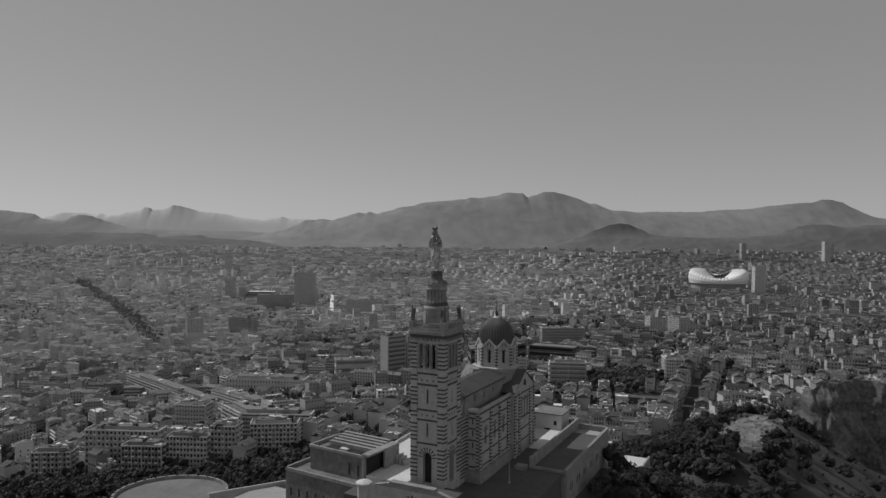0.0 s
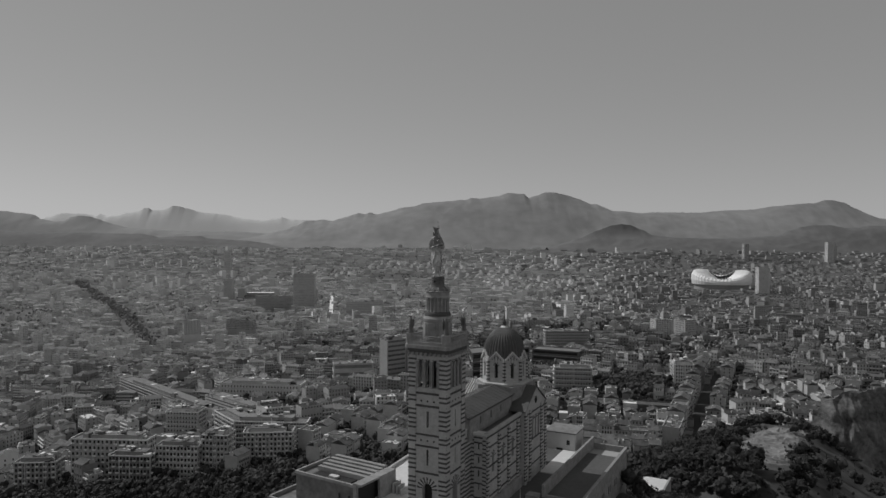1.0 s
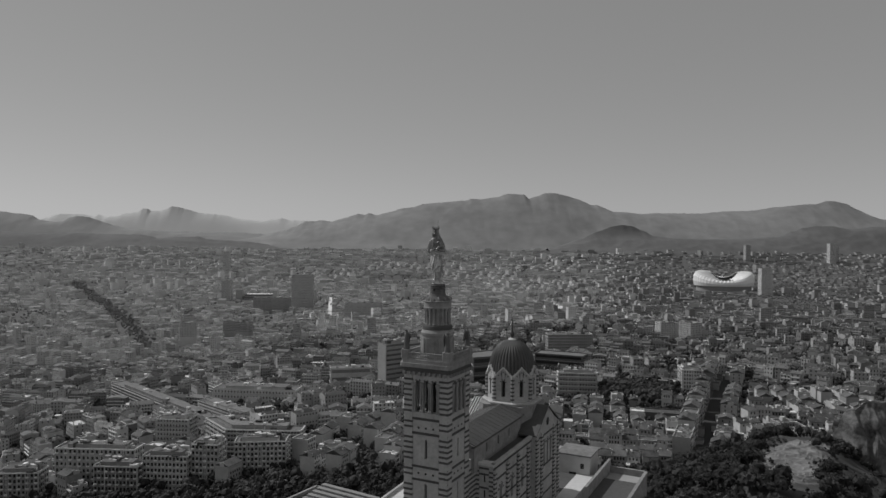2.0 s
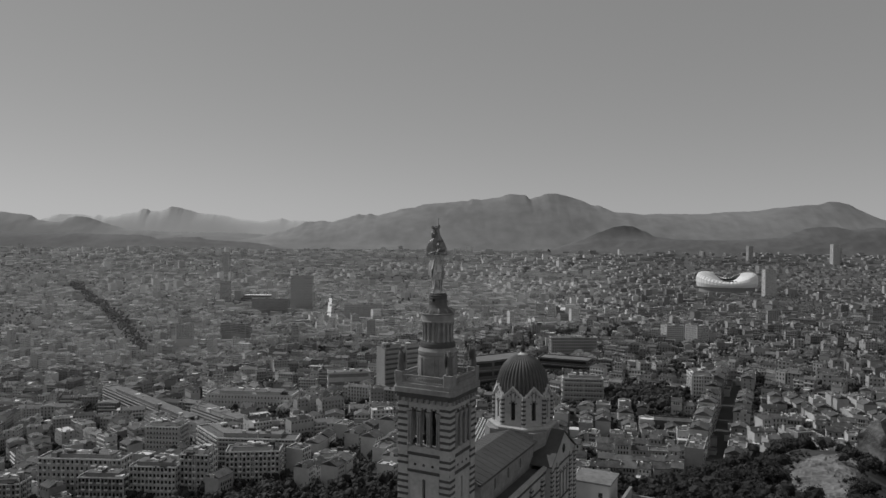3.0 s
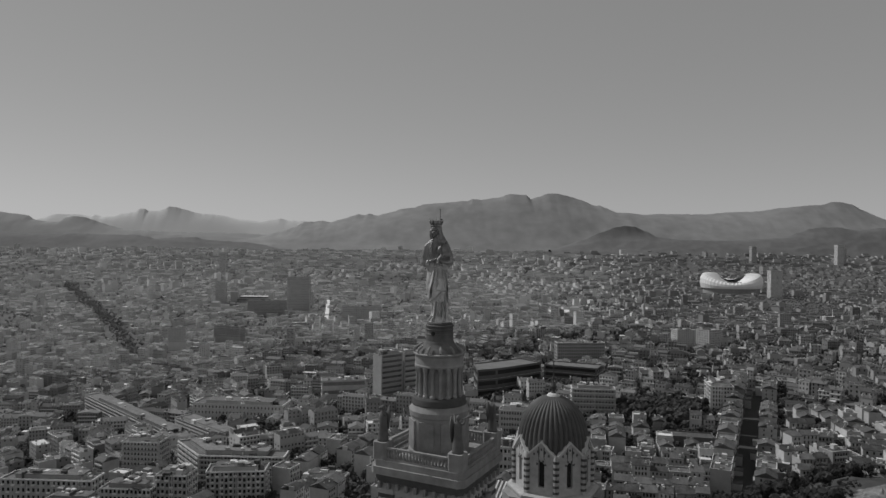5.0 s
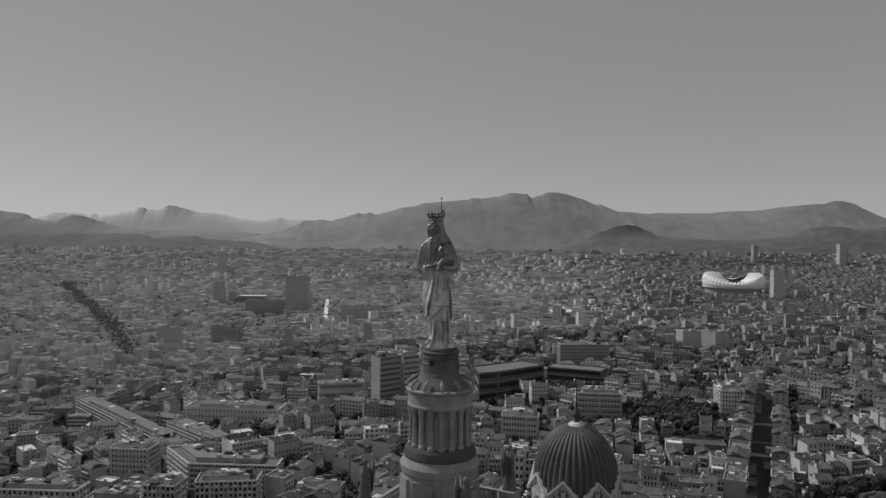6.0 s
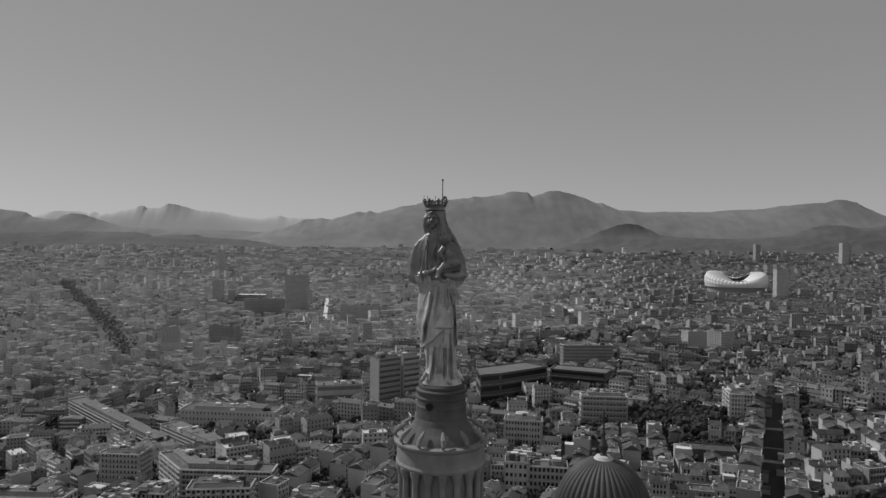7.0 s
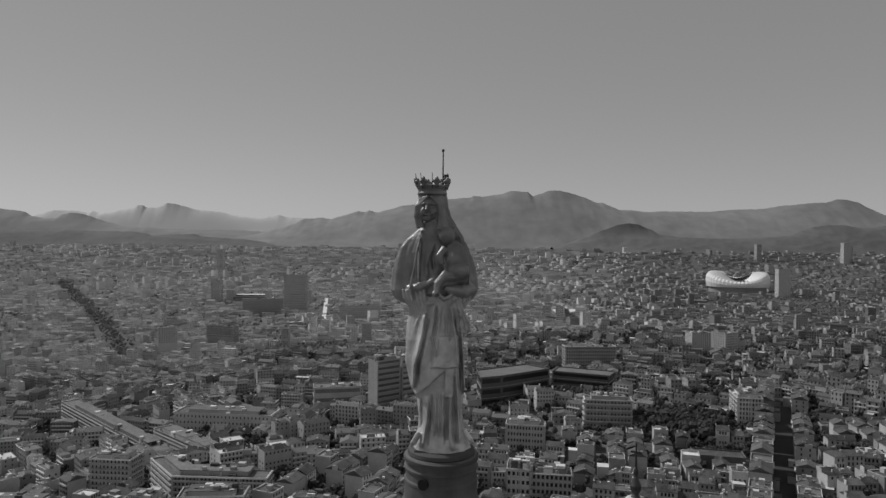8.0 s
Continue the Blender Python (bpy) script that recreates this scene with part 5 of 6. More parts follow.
block("apartment_tower", rect(-1010, 2990, 30, 26, 0), -100, -10, 22, "lone far apartment tower", PLASTER_LIGHT, cols=4, attic=False)
block("stadium_tower", rect(1082, 2180, 38, 26, 0), -128, -38, 22, "tall grey apartment slab beside the stadium", PLASTER_LIGHT, cols=3, attic=False)
block("apartment_tower", rect(2050, 3480, 34, 30, 0), -60, 40, 20, "far white apartment tower", PLASTER_LIGHT, cols=4, attic=False)
block("apartment_tower", rect(2105, 3560, 40, 30, 0), -60, 22, 18, "far pale apartment tower", PLASTER_LIGHT, cols=4, attic=False)
block("apartment_tower", rect(1640, 3560, 26, 30, 0), -60, 28, 20, "far grey apartment tower below the massif", PLASTER, cols=4, attic=False)
hall = block("white_hall", rect(248, 1478, 54, 40, 4), -118, -106, 2, "large hall with a bright white pitched roof", PLASTER, roof=ROOF_WHITE, strips=True, attic=False)
part("pitched_roof", Build().add([(-28, -21, 11.8), (28, -19, 11.8), (28, 0, 17), (-28, -2, 17), (28, 21, 11.8), (-28, 19, 11.8)], [(0, 1, 2, 3), (3, 2, 4, 5), (1, 4, 2), (0, 3, 5)]), ROOF_WHITE, hall)
block("white_warehouse", rect(-610, 1960, 90, 40, 3), -130, -117, 2, "long warehouse with a white roof", PLASTER, roof=ROOF_WHITE, strips=True, attic=False)
block("blank_wall_house", rect(153, 386, 30, 14, -13), g(165, 390), -70, 4, "large windowless dark side wall of a hall", PLASTER_DARK, faces=[], attic=False)
block("white_town_house", rect(36, 352, 13, 12, -8), g(42, 357), -68, 4, "town house with a bright blank side wall", PLASTER_LIGHT, cols=2.6, faces=[0])
block("town_house", rect(50, 351, 22, 12, -8), g(60, 357), -70, 4, "rendered town house with rows of small windows", PLASTER, cols=2.4)
block("town_house", rect(42, 428, 26, 12, -10), g(50, 430), -64, 5, "pale town house with arched window rows", PLASTER_LIGHT, cols=2.2)
block("town_house", rect(104, 470, 34, 12, -6), g(115, 475), -57, 5, "balconied town house on the rise", PLASTER, cols=2.6, balconies=True)
block("apartment_house", rect(207, 450, 17, 24, -10), g(215, 460), -50, 7, "tall pale apartment house beside a dark garden", PLASTER_LIGHT, cols=2.6)
KEEP.append((168, 452, 32))


def stadium():
    t = thing("stadium", pose(1052, 2420, -112), "white stadium with a wavy scalloped membrane roof", "stadium")
    KEEP.append((1040, 2420, 150))
    n = 144
    v, f = [], []
    for j, (k, lift) in enumerate(((1.0, 0.0), (1.035, 0.35), (1.02, 0.7), (0.95, 0.93), (0.86, 1.0), (0.66, 1.02), (0.46, 0.98))):
        for i in range(n):
            a = 2 * math.pi * i / n
            # two high stands at the ends and a deep saddle in front
            rim = 37 + 14 * math.cos(2 * a + 0.5) + 4 * math.sin(a)
            fold = (i % 3 == 0)
            v.append((105 * k * (1 + 0.012 * fold) * math.cos(a), 86 * k * math.sin(a), (rim if lift else 0) * lift + 2.2 * fold * lift))
    for j in range(6):
        for i in range(n):
            k = (i + 1) % n
            f.append((j * n + i, j * n + k, (j + 1) * n + k, (j + 1) * n + i))
    part("roof_shell", Build().add(v, f), STADIUM_SKIN, t, "white scalloped roof shell")
    part("base", Build().lathe([(1.0, -20), (1.0, 1)], 48, Matrix.Diagonal((99, 80, 1, 1))), PLASTER_MID, t)
    part("stand", Build().lathe([(0.5, 2), (0.86, 24)], 48, Matrix.Diagonal((99, 80, 1, 1)), cap=False), CONCRETE, t)


stadium()

# the bright straight street and the dark street canyon
def strip(name, pts, wide, lift, material, label, kind="structure"):
    v, f = [], []
    for k, (x, y) in enumerate(pts):
        a, b = pts[max(k - 1, 0)], pts[min(k + 1, len(pts) - 1)]
        d = math.hypot(b[0] - a[0], b[1] - a[1])
        nx_, ny_ = -(b[1] - a[1]) / d, (b[0] - a[0]) / d
        for s in (-1, 1):
            px, py = x + s * nx_ * wide / 2, y + s * ny_ * wide / 2
            v.append((px, py, max(ground_level(px, py), ground_level(x, y)) + lift))
    f = [(2 * k, 2 * k + 1, 2 * k + 3, 2 * k + 2) for k in range(len(pts) - 1)]
    me = mesh_of(name, v, f, material)
    return tagged(put(name, me), label, "road", kind=kind)


def line(a, b, n):
    return [(a[0] + (b[0] - a[0]) * i / n, a[1] + (b[1] - a[1]) * i / n) for i in range(n + 1)]


BRIGHT = line((-246, 1340), (-362, 2070), 30)
CANYON = line((158, 283), (283, 540), 40)
AVENUE = line((-530, 1120), (-1520, 2660), 60)
# the street's white colour stands in for the sun's glare on it
strip("road_bright", BRIGHT, 10.0, 0.6, ROOF_WHITE, "straight street in the plain, whitened for sun glare")
strip("road_canyon", CANYON, 11, 0.35, ASPHALT, "dark narrow street running uphill between houses")


def near_line(x, y, pts, gap):
    (ax, ay), (bx, by) = pts[0], pts[-1]
    d = math.hypot(bx - ax, by - ay)
    s = ((x - ax) * (bx - ax) + (y - ay) * (by - ay)) / d
    off = abs((x - ax) * (by - ay) - (y - ay) * (bx - ax)) / d
    return -5 < s < d + 5 and off < gap


def free(x, y, r=0.0):
    if any((x - a) ** 2 + (y - b) ** 2 < (c + r) ** 2 for a, b, c in KEEP):
        return False
    if near_foot(x, y, 4 + r):
        return False
    if near_line(x, y, CANYON, 14 + r) or near_line(x, y, BRIGHT, 1 + r) or near_line(x, y, AVENUE, 20 + r):
        return False
    return True


def in_view(x, y, slack=30):
    return abs(x) < 0.67 * (y + 178) + slack


BUILT = set()


def mark(x, y, w, d, yaw):
    c, s = math.cos(radians(yaw)), math.sin(radians(yaw))
    for i in range(int(w // 1.5) + 2):
        for j in range(int(d // 1.5) + 2):
            p, q = -w / 2 - 0.7 + 1.5 * i, -d / 2 - 0.7 + 1.5 * j
            BUILT.add((int((x + p * c - q * s) // 2), int((y + p * s + q * c) // 2)))


def hill_share(x, y):
    return ground_level(x, y) - city_level(x, y)


# common town houses: rows along streets
def house_rows(x0, x1, y0, y1, yaw, pitch, seed, wide=(8, 15), deep=11, gap=0.12, block_len=90):
    """Yields (x, y, width, depth, yaw) of houses in rows inside a stretch of the plan."""
    r = random.Random(seed)
    c, s = math.cos(radians(yaw)), math.sin(radians(yaw))
    cx, cy = (x0 + x1) / 2, (y0 + y1) / 2
    R = math.hypot(x1 - x0, y1 - y0) / 2
    q, k = -R, 0
    while q < R:
        p = -R + r.uniform(0, 20)
        jog = 0.0
        while p < R:
            w = r.uniform(*wide)
            if r.random() < 0.15:
                jog = r.uniform(-2.5, 2.5)
            if r.random() > gap and (p + R) % block_len > 9:
                x = cx + (p + w / 2) * c - (q + jog) * s
                y = cy + (p + w / 2) * s + (q + jog) * c
                if x0 <= x < x1 and y0 <= y < y1 and in_view(x, y):
                    yield x, y, w, deep * r.uniform(0.85, 1.2), yaw + r.gauss(0, 4.5)
            p += w + (r.uniform(1, 9) if r.random() < 0.22 else 0.0)
        q += deep + (pitch[k % len(pitch)]) * r.uniform(0.85, 1.15)
        k += 1


def districts(x0, x1, y0, y1, size, base, spread, seed, **more):
    """Quarters of about that size, each with its own street direction."""
    q = random.Random(seed)
    nx_, ny_ = max(1, round((x1 - x0) / size)), max(1, round((y1 - y0) / size))
    for i in range(nx_):
        for j in range(ny_):
            yaw = base + q.choice((-1, -0.5, 0, 0, 0.4, 1)) * spread + q.uniform(-8, 8) + (90 if q.random() < 0.3 else 0)
            xa, ya = x0 + (x1 - x0) * i / nx_, y0 + (y1 - y0) * j / ny_
            yield from house_rows(xa, xa + (x1 - x0) / nx_, ya, ya + (y1 - y0) / ny_, yaw, seed=seed * 1000 + i * 40 + j, **more)


def town_house(x, y, w, d, yaw, r, storeys=0):
    z0 = min(ground_level(x, y), ground_level(x + 5, y - 5))
    tall = x < -30
    floors = r.choice((4, 5, 5, 6)) if tall else r.choice((2, 3, 3, 3, 4))
    floors = storeys or floors
    h = floors * 3.1 + 0.6
    kind = r.random()
    t = thing("town_house", pose(x, y, z0, 0, 0, yaw), LABELS[(0 if kind < 0.74 else 1) + (2 if tall else 0)], "house", "town houses below the hill")
    wall = PLASTER if r.random() < (0.72 if x > 0 else 0.5) else PLASTER_LIGHT
    W, D = w / 2, d / 2
    part("wall", Build().add([(a, b, c) for c in (-9, h) for a, b in ((-W, -D), (W, -D), (W, D), (-W, D))], [(0, 1, 5, 4), (1, 2, 6, 5), (2, 3, 7, 6), (3, 0, 4, 7)]), wall, t)
    if kind < 0.74:
        e, rise = 0.4, D * r.uniform(0.35, 0.5)
        roof = Build().add([(-W - 0.1, -D - e, h - 0.15), (W + 0.1, -D - e, h - 0.15), (W + 0.1, 0, h + rise), (-W - 0.1, 0, h + rise), (W + 0.1, D + e, h - 0.15), (-W - 0.1, D + e, h - 0.15),
                            (-W - 0.1, -D - e, h - 0.35), (W + 0.1, -D - e, h - 0.35), (W + 0.1, D + e, h - 0.35), (-W - 0.1, D + e, h - 0.35)],
                           [(0, 1, 2, 3), (3, 2, 4, 5), (6, 7, 1, 0), (1, 7, 8, 4, 2), (0, 3, 5, 9, 6), (5, 4, 8, 9)])
        part("roof", roof, ROOF_TILE, t)
        top = h + rise * 0.6
    else:
        part("roof", Build().box(-W + 0.3, W - 0.3, -D + 0.3, D - 0.3, h - 0.8, h - 0.6), ROOF_WHITE if r.random() < 0.12 else ROOF_FLAT, t)
        part("parapet", Build().box(-W - 0.1, W + 0.1, -D - 0.15, -D + 0.3, h, h + 0.25).box(-W - 0.1, W + 0.1, D - 0.3, D + 0.15, h, h + 0.25).box(-W - 0.1, -W + 0.3, -D + 0.3, D - 0.3, h, h + 0.25).box(W - 0.3, W + 0.1, -D + 0.3, D - 0.3, h, h + 0.25), PLASTER_LIGHT, t)
        if r.random() < 0.6:
            a, b = r.uniform(-W * 0.4, W * 0.4), r.uniform(-D * 0.3, D * 0.5)
            part("roof_hut", Build().box(a - 1.6, a + 1.6, b - 1.4, b + 1.4, h - 0.7, h + 2.0), PLASTER_LIGHT, t)
        top = h
    for k in range(r.choice((1, 1, 2))):
        s = r.choice((-1, 1)) * (W - 0.5)
        b = r.uniform(-D * 0.5, D * 0.5)
        part("chimney", Build().box(s - 0.35, s + 0.35, b - 0.9, b + 0.9, h - 0.5, top + 1.3), CONCRETE, t)
    for s in (-1, 1):
        if r.random() < 0.4:
            a0 = r.uniform(-D * 0.9, 0)
            part("party_wall", Build().box(s * W - 0.2, s * W + 0.2, a0, a0 + D * r.uniform(0.4, 0.9), h - 0.5, top + r.uniform(0.3, 1.0)), PLASTER_LIGHT if r.random() < 0.6 else wall, t)
    cols = max(2, round(w / 2.6))
    b = Build()
    ww, wh, wm = r.uniform(0.8, 1.15), r.uniform(1.4, 2.0), r.uniform(0.5, 1.6)
    for k in range(floors):
        if r.random() < 0.86:
            window_boxes(b, -W, -D, 1, 0, w, 3.1 * k + 1.0, max(1, cols - (r.random() < 0.25)), w=ww, h=wh, margin=wm)
    if r.random() < 0.35:
        part("balcony", Build().box(-W * 0.7, W * 0.7, -D - 0.9, -D, 3.1 * (floors - 1) - 0.1, 3.1 * (floors - 1) + 0.85), PLASTER_LIGHT, t)
    if r.random() < 0.5:
        q, ah = r.uniform(2, 3.5), r.uniform(2.8, h * 0.7)
        s = r.choice((-1, 1))
        ax = s * (W - q)
        back = r.random() < 0.5
        y0, y1 = (D, D + 2 * q) if back else (-D - 1.6 * q, -D)
        part("annex", Build().box(ax - q, ax + q, y0, y1, -9, ah), wall if r.random() < 0.5 else PLASTER_LIGHT, t)
        part("annex_roof", Build().box(ax - q - 0.2, ax + q + 0.2, y0 - 0.2, y1 + 0.2, ah, ah + 0.25), ROOF_TILE if r.random() < 0.6 else ROOF_WHITE, t)
    # small white boxes added on the roof in place of sun glints
    for k in range(r.choice((0, 1, 2))):
        ax, ay, q = r.uniform(-W * 0.8, W * 0.8), r.uniform(-D * 0.7, D * 0.7), r.uniform(0.25, 0.7)
        part("roof_vent", Build().box(ax - q, ax + q, ay - q, ay + q, h - 0.6, top + r.uniform(0.4, 1.2)), ROOF_WHITE, t)
    tagged(part("window_row", b, GLASS, t), kind="stuff")
    if r.random() < 0.5:
        b = Build()
        for k in range(floors):
            window_boxes(b, W, -D, 0, 1, d, 3.1 * k + 1.0, 2, w=0.8, h=1.5, margin=0.9)
        tagged(part("window_row", b, GLASS, t), kind="stuff")


LABELS = ("rendered town house with a low clay tile roof", "rendered town house with a flat roof and parapet",
          "tall rendered town house with a clay tile roof", "tall rendered town house with a flat roof and parapet")
RIGHT = dict(x0=0, x1=420, y0=285, y1=446, size=80, base=-14, spread=16, pitch=(3, 9), seed=3, wide=(7, 12), deep=9.5, gap=0.06)
LEFT = dict(x0=-330, x1=0, y0=318, y1=430, size=105, base=-20, spread=24, pitch=(6, 10), seed=4, wide=(8, 15), deep=11, gap=0.26)
r = random.Random(21)
STREET = math.degrees(math.atan2(CANYON[-1][1] - CANYON[0][1], CANYON[-1][0] - CANYON[0][0]))
for side in (-1, 1):
    s = 18.0
    while s < 262:
        w = r.uniform(9, 15)
        a = radians(STREET)
        off = side * (6.0 + 5.5)
        x, y = CANYON[0][0] + (s + w / 2) * math.cos(a) - off * math.sin(a), CANYON[0][1] + (s + w / 2) * math.sin(a) + off * math.cos(a)
        if not near_foot(x, y, 7) and hill_share(x, y) < 6 and r.random() > (0.0 if side > 0 else 0.35):
            town_house(x, y, w, 11, STREET + (180 if side < 0 else 0), r, r.choice((5, 6, 6)) if side > 0 else r.choice((2, 3, 4)))
            KEEP.append((x, y, 7))
            mark(x, y, w, 11, STREET)
        s += w + (r.uniform(0, 6) if r.random() < 0.2 else 0)
for zone in (RIGHT, LEFT):
    for x, y, w, d, yaw in districts(**zone):
        if hill_share(x, y) < 4 and free(x, y, 5):
            mark(x, y, w, d, yaw)
            town_house(x, y, w, d, yaw, r)


def quick_mesh(name, verts, quads, index, materials):
    me = bpy.data.meshes.new(name)
    verts, quads = np.asarray(verts, np.float32), np.asarray(quads, np.int32)
    me.vertices.add(len(verts))
    me.vertices.foreach_set("co", verts.ravel())
    me.loops.add(quads.size)
    me.loops.foreach_set("vertex_index", quads.ravel())
    me.polygons.add(len(quads))
    me.polygons.foreach_set("loop_start", np.arange(0, quads.size, 4, dtype=np.int32))
    for m in materials:
        me.materials.append(m)
    me.polygons.foreach_set("material_index", np.asarray(index, np.int32))
    me.polygons.foreach_set("use_smooth", np.zeros(len(quads), bool))
    me.update(calc_edges=True)
    return me


class Mass:
    """Many small houses in one mesh: slots wall, roof, glass, white (glints too)."""

    def __init__(self):
        self.v, self.q, self.i = [], [], []

    def add(self, pts, quads, slot):
        n = len(self.v)
        self.v += pts
        self.q += [[a + n for a in q] for q in quads]
        self.i += [slot] * len(quads)

    def house(self, x, y, z, w, d, h, yaw, r, windows, clutter=1.0):
        c, s = math.cos(radians(yaw)), math.sin(radians(yaw))

        def at(a, b, e):
            return (x + a * c - b * s, y + a * s + b * c, z + e)

        def cube(a, b, p, q, e0, e1, slot, top=None):
            ring_ = ((a - p, b - q), (a + p, b - q), (a + p, b + q), (a - p, b + q))
            pts = [at(u, v, e0) for u, v in ring_] + [at(u, v, e1) for u, v in ring_]
            self.add(pts, [(0, 1, 5, 4), (1, 2, 6, 5), (2, 3, 7, 6), (3, 0, 4, 7)], slot)
            self.add(pts[4:], [(0, 1, 2, 3)], slot if top is None else top)
        W, D = w / 2, d / 2
        ring = ((-W, -D), (W, -D), (W, D), (-W, D))
        self.add([at(a, b, -10) for a, b in ring] + [at(a, b, h) for a, b in ring], [(0, 1, 5, 4), (1, 2, 6, 5), (2, 3, 7, 6), (3, 0, 4, 7)], 0)
        kind = r.random()
        if kind < 0.46:
            # ridge along the street
            rise, e = min(w, d) * r.uniform(0.14, 0.24), 0.35
            peak = r.uniform(-0.25, 0.25) * D
            self.add([at(-W, -D - e, h), at(W, -D - e, h), at(W, peak, h + rise), at(-W, peak, h + rise), at(W, D + e, h), at(-W, D + e, h)], [(0, 1, 2, 3), (3, 2, 4, 5)], 1)
            self.add([at(-W, -D, h), at(-W, peak, h + rise - 0.05), at(-W, D, h), at(-W, peak, h)], [(3, 0, 1, 2)], 0)
            self.add([at(W, -D, h), at(W, peak, h + rise - 0.05), at(W, D, h), at(W, peak, h)], [(0, 3, 2, 1)], 0)
        elif kind < 0.62:
            # gable to the street
            rise, e = min(w, d) * r.uniform(0.14, 0.24), 0.3
            self.add([at(-W - e, -D, h), at(0, -D, h + rise), at(0, D, h + rise), at(-W - e, D, h), at(W + e, -D, h), at(W + e, D, h)], [(0, 1, 2, 3), (1, 4, 5, 2)], 1)
            self.add([at(-W, -D, h), at(W, -D, h), at(0, -D, h + rise - 0.05), at(0, -D, h + rise - 0.05)], [(0, 1, 2, 3)], 0)
        else:
            rise = 0
            self.add([at(a * 0.97, b * 0.97, h - 0.6) for a, b in ring], [(0, 1, 2, 3)], 1 if r.random() < 0.85 else 3)
            if r.random() < 0.75 * clutter:
                cube(r.uniform(-W * 0.5, W * 0.5), r.uniform(-D * 0.4, D * 0.4), r.uniform(0.15, 0.4) * w, r.uniform(0.12, 0.3) * d, h - 0.6, h + r.uniform(1.0, 2.8), 0, 1)
            if r.random() < 0.5:
                # white coping on two sides, its colour standing in for sunlit edges
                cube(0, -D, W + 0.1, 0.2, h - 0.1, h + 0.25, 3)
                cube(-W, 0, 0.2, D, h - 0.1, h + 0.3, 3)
        # party walls and chimney stacks that stand above the roof
        for side in (-1, 1):
            if r.random() < 0.4 * clutter:
                cube(side * W, r.uniform(-0.6, 0.3) * D, 0.22, D * r.uniform(0.15, 0.5), h - 0.5, h + rise + r.uniform(0.5, 1.6), 3 if r.random() < 0.6 else 0)
        # small roof boxes; the white ones stand in for sun glints
        for _ in range(r.choice((1, 2, 3, 4, 5)) if windows else r.choice((0, 0, 1))):
            k = r.uniform(0.2, 0.7) * (1 if windows else 1.6)
            cube(r.uniform(-W * 0.9, W * 0.9), r.uniform(-D * 0.85, D * 0.85), k, k * r.uniform(0.4, 1.3), h - 0.6, h + rise * 0.7 + r.uniform(0.3, 1.5), r.choice((0, 0, 1, 3)))
        if r.random() < 0.45:
            # lower wing or yard building
            wing = r.uniform(0.2, 0.34) * w
            a, q, side = r.choice((-1, 1)) * (W - wing), r.uniform(2, 4.5), r.choice((-1, 1, 1))
            cube(a, side * (D + q), wing, q, -10, h * r.uniform(0.3, 0.8), 0, 1 if r.random() < 0.8 else 3)
        if windows:
            cols, rows = max(2, int(w / r.uniform(2.3, 3.2))), max(1, int(h / 3.1))
            tall, wide = r.uniform(1.3, 2.0), r.uniform(0.42, 0.62)
            for j in range(rows):
                e = h * (j + 0.28) / rows
                if r.random() < 0.93:
                    for i in range(cols):
                        a = -W + w * (i + 0.5) / cols
                        self.add([at(a - wide, -D - 0.06, e), at(a + wide, -D - 0.06, e), at(a + wide, -D - 0.06, e + tall), at(a - wide, -D - 0.06, e + tall)], [(0, 1, 2, 3)], 2)
                for side in (-1, 1):
                    if r.random() < 0.5:
                        for b in (-0.45 * D, 0.4 * D):
                            p = [at(side * (W + 0.06), b - side * 0.5, e), at(side * (W + 0.06), b + side * 0.5, e), at(side * (W + 0.06), b + side * 0.5, e + tall), at(side * (W + 0.06), b - side * 0.5, e + tall)]
                            self.add(p, [(0, 1, 2, 3)], 2)
            if r.random() < 0.3:
                for j in range(1, rows):
                    cube(0, -D - 0.4, W * 0.85, 0.4, h * j / rows - 0.1, h * j / rows + 0.75, 3)

    def put(self, name, label, wall, roof):
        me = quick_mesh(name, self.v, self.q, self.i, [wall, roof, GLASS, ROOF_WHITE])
        return tagged(put(name, me), label, "houses", kind="stuff")


# darker copies of the house tones, used towards the view's right edge
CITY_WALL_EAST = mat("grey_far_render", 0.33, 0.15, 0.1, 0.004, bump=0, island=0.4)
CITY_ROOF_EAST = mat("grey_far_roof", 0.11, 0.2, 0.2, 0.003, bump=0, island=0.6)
mid, mid_east = Mass(), Mass()
for zone in (dict(x0=0, x1=760, y0=446, y1=980, size=90, base=-16, spread=28, pitch=(5, 11), seed=5, wide=(7, 15), deep=10, gap=0.16), dict(x0=-760, x1=0, y0=430, y1=980, size=100, base=-20, spread=30, pitch=(5, 10), seed=6, wide=(8, 22), deep=11, gap=0.22),
             dict(x0=420, x1=760, y0=285, y1=446, size=80, base=-15, spread=25, pitch=(8, 14), seed=7, wide=(7, 14), deep=10, gap=0.28), dict(x0=-760, x1=-330, y0=285, y1=430, size=90, base=-30, spread=25, pitch=(5, 9), seed=8, deep=11, wide=(8, 16), gap=0.1)):
    for x, y, w, d, yaw in districts(**zone):
        if hill_share(x, y) < 4 and free(x, y, 4):
            side = r.random() < smooth_step(0.12, 0.36, x / (y + 178))
            if side and r.random() < 0.22:
                continue
            mark(x, y, w, d, yaw)
            tall = r.choice((5, 6, 7, 9, 10, 12, 15)) if x > 0 else r.choice((9, 12, 14, 16, 18, 20))
            (mid_east if side else mid).house(x, y, ground_level(x, y), w, d, tall + r.uniform(-1, 1), yaw, r, True)
mid.put("distant_houses", "closely packed rendered houses with tile and flat roofs", CITY_WALL, CITY_ROOF)
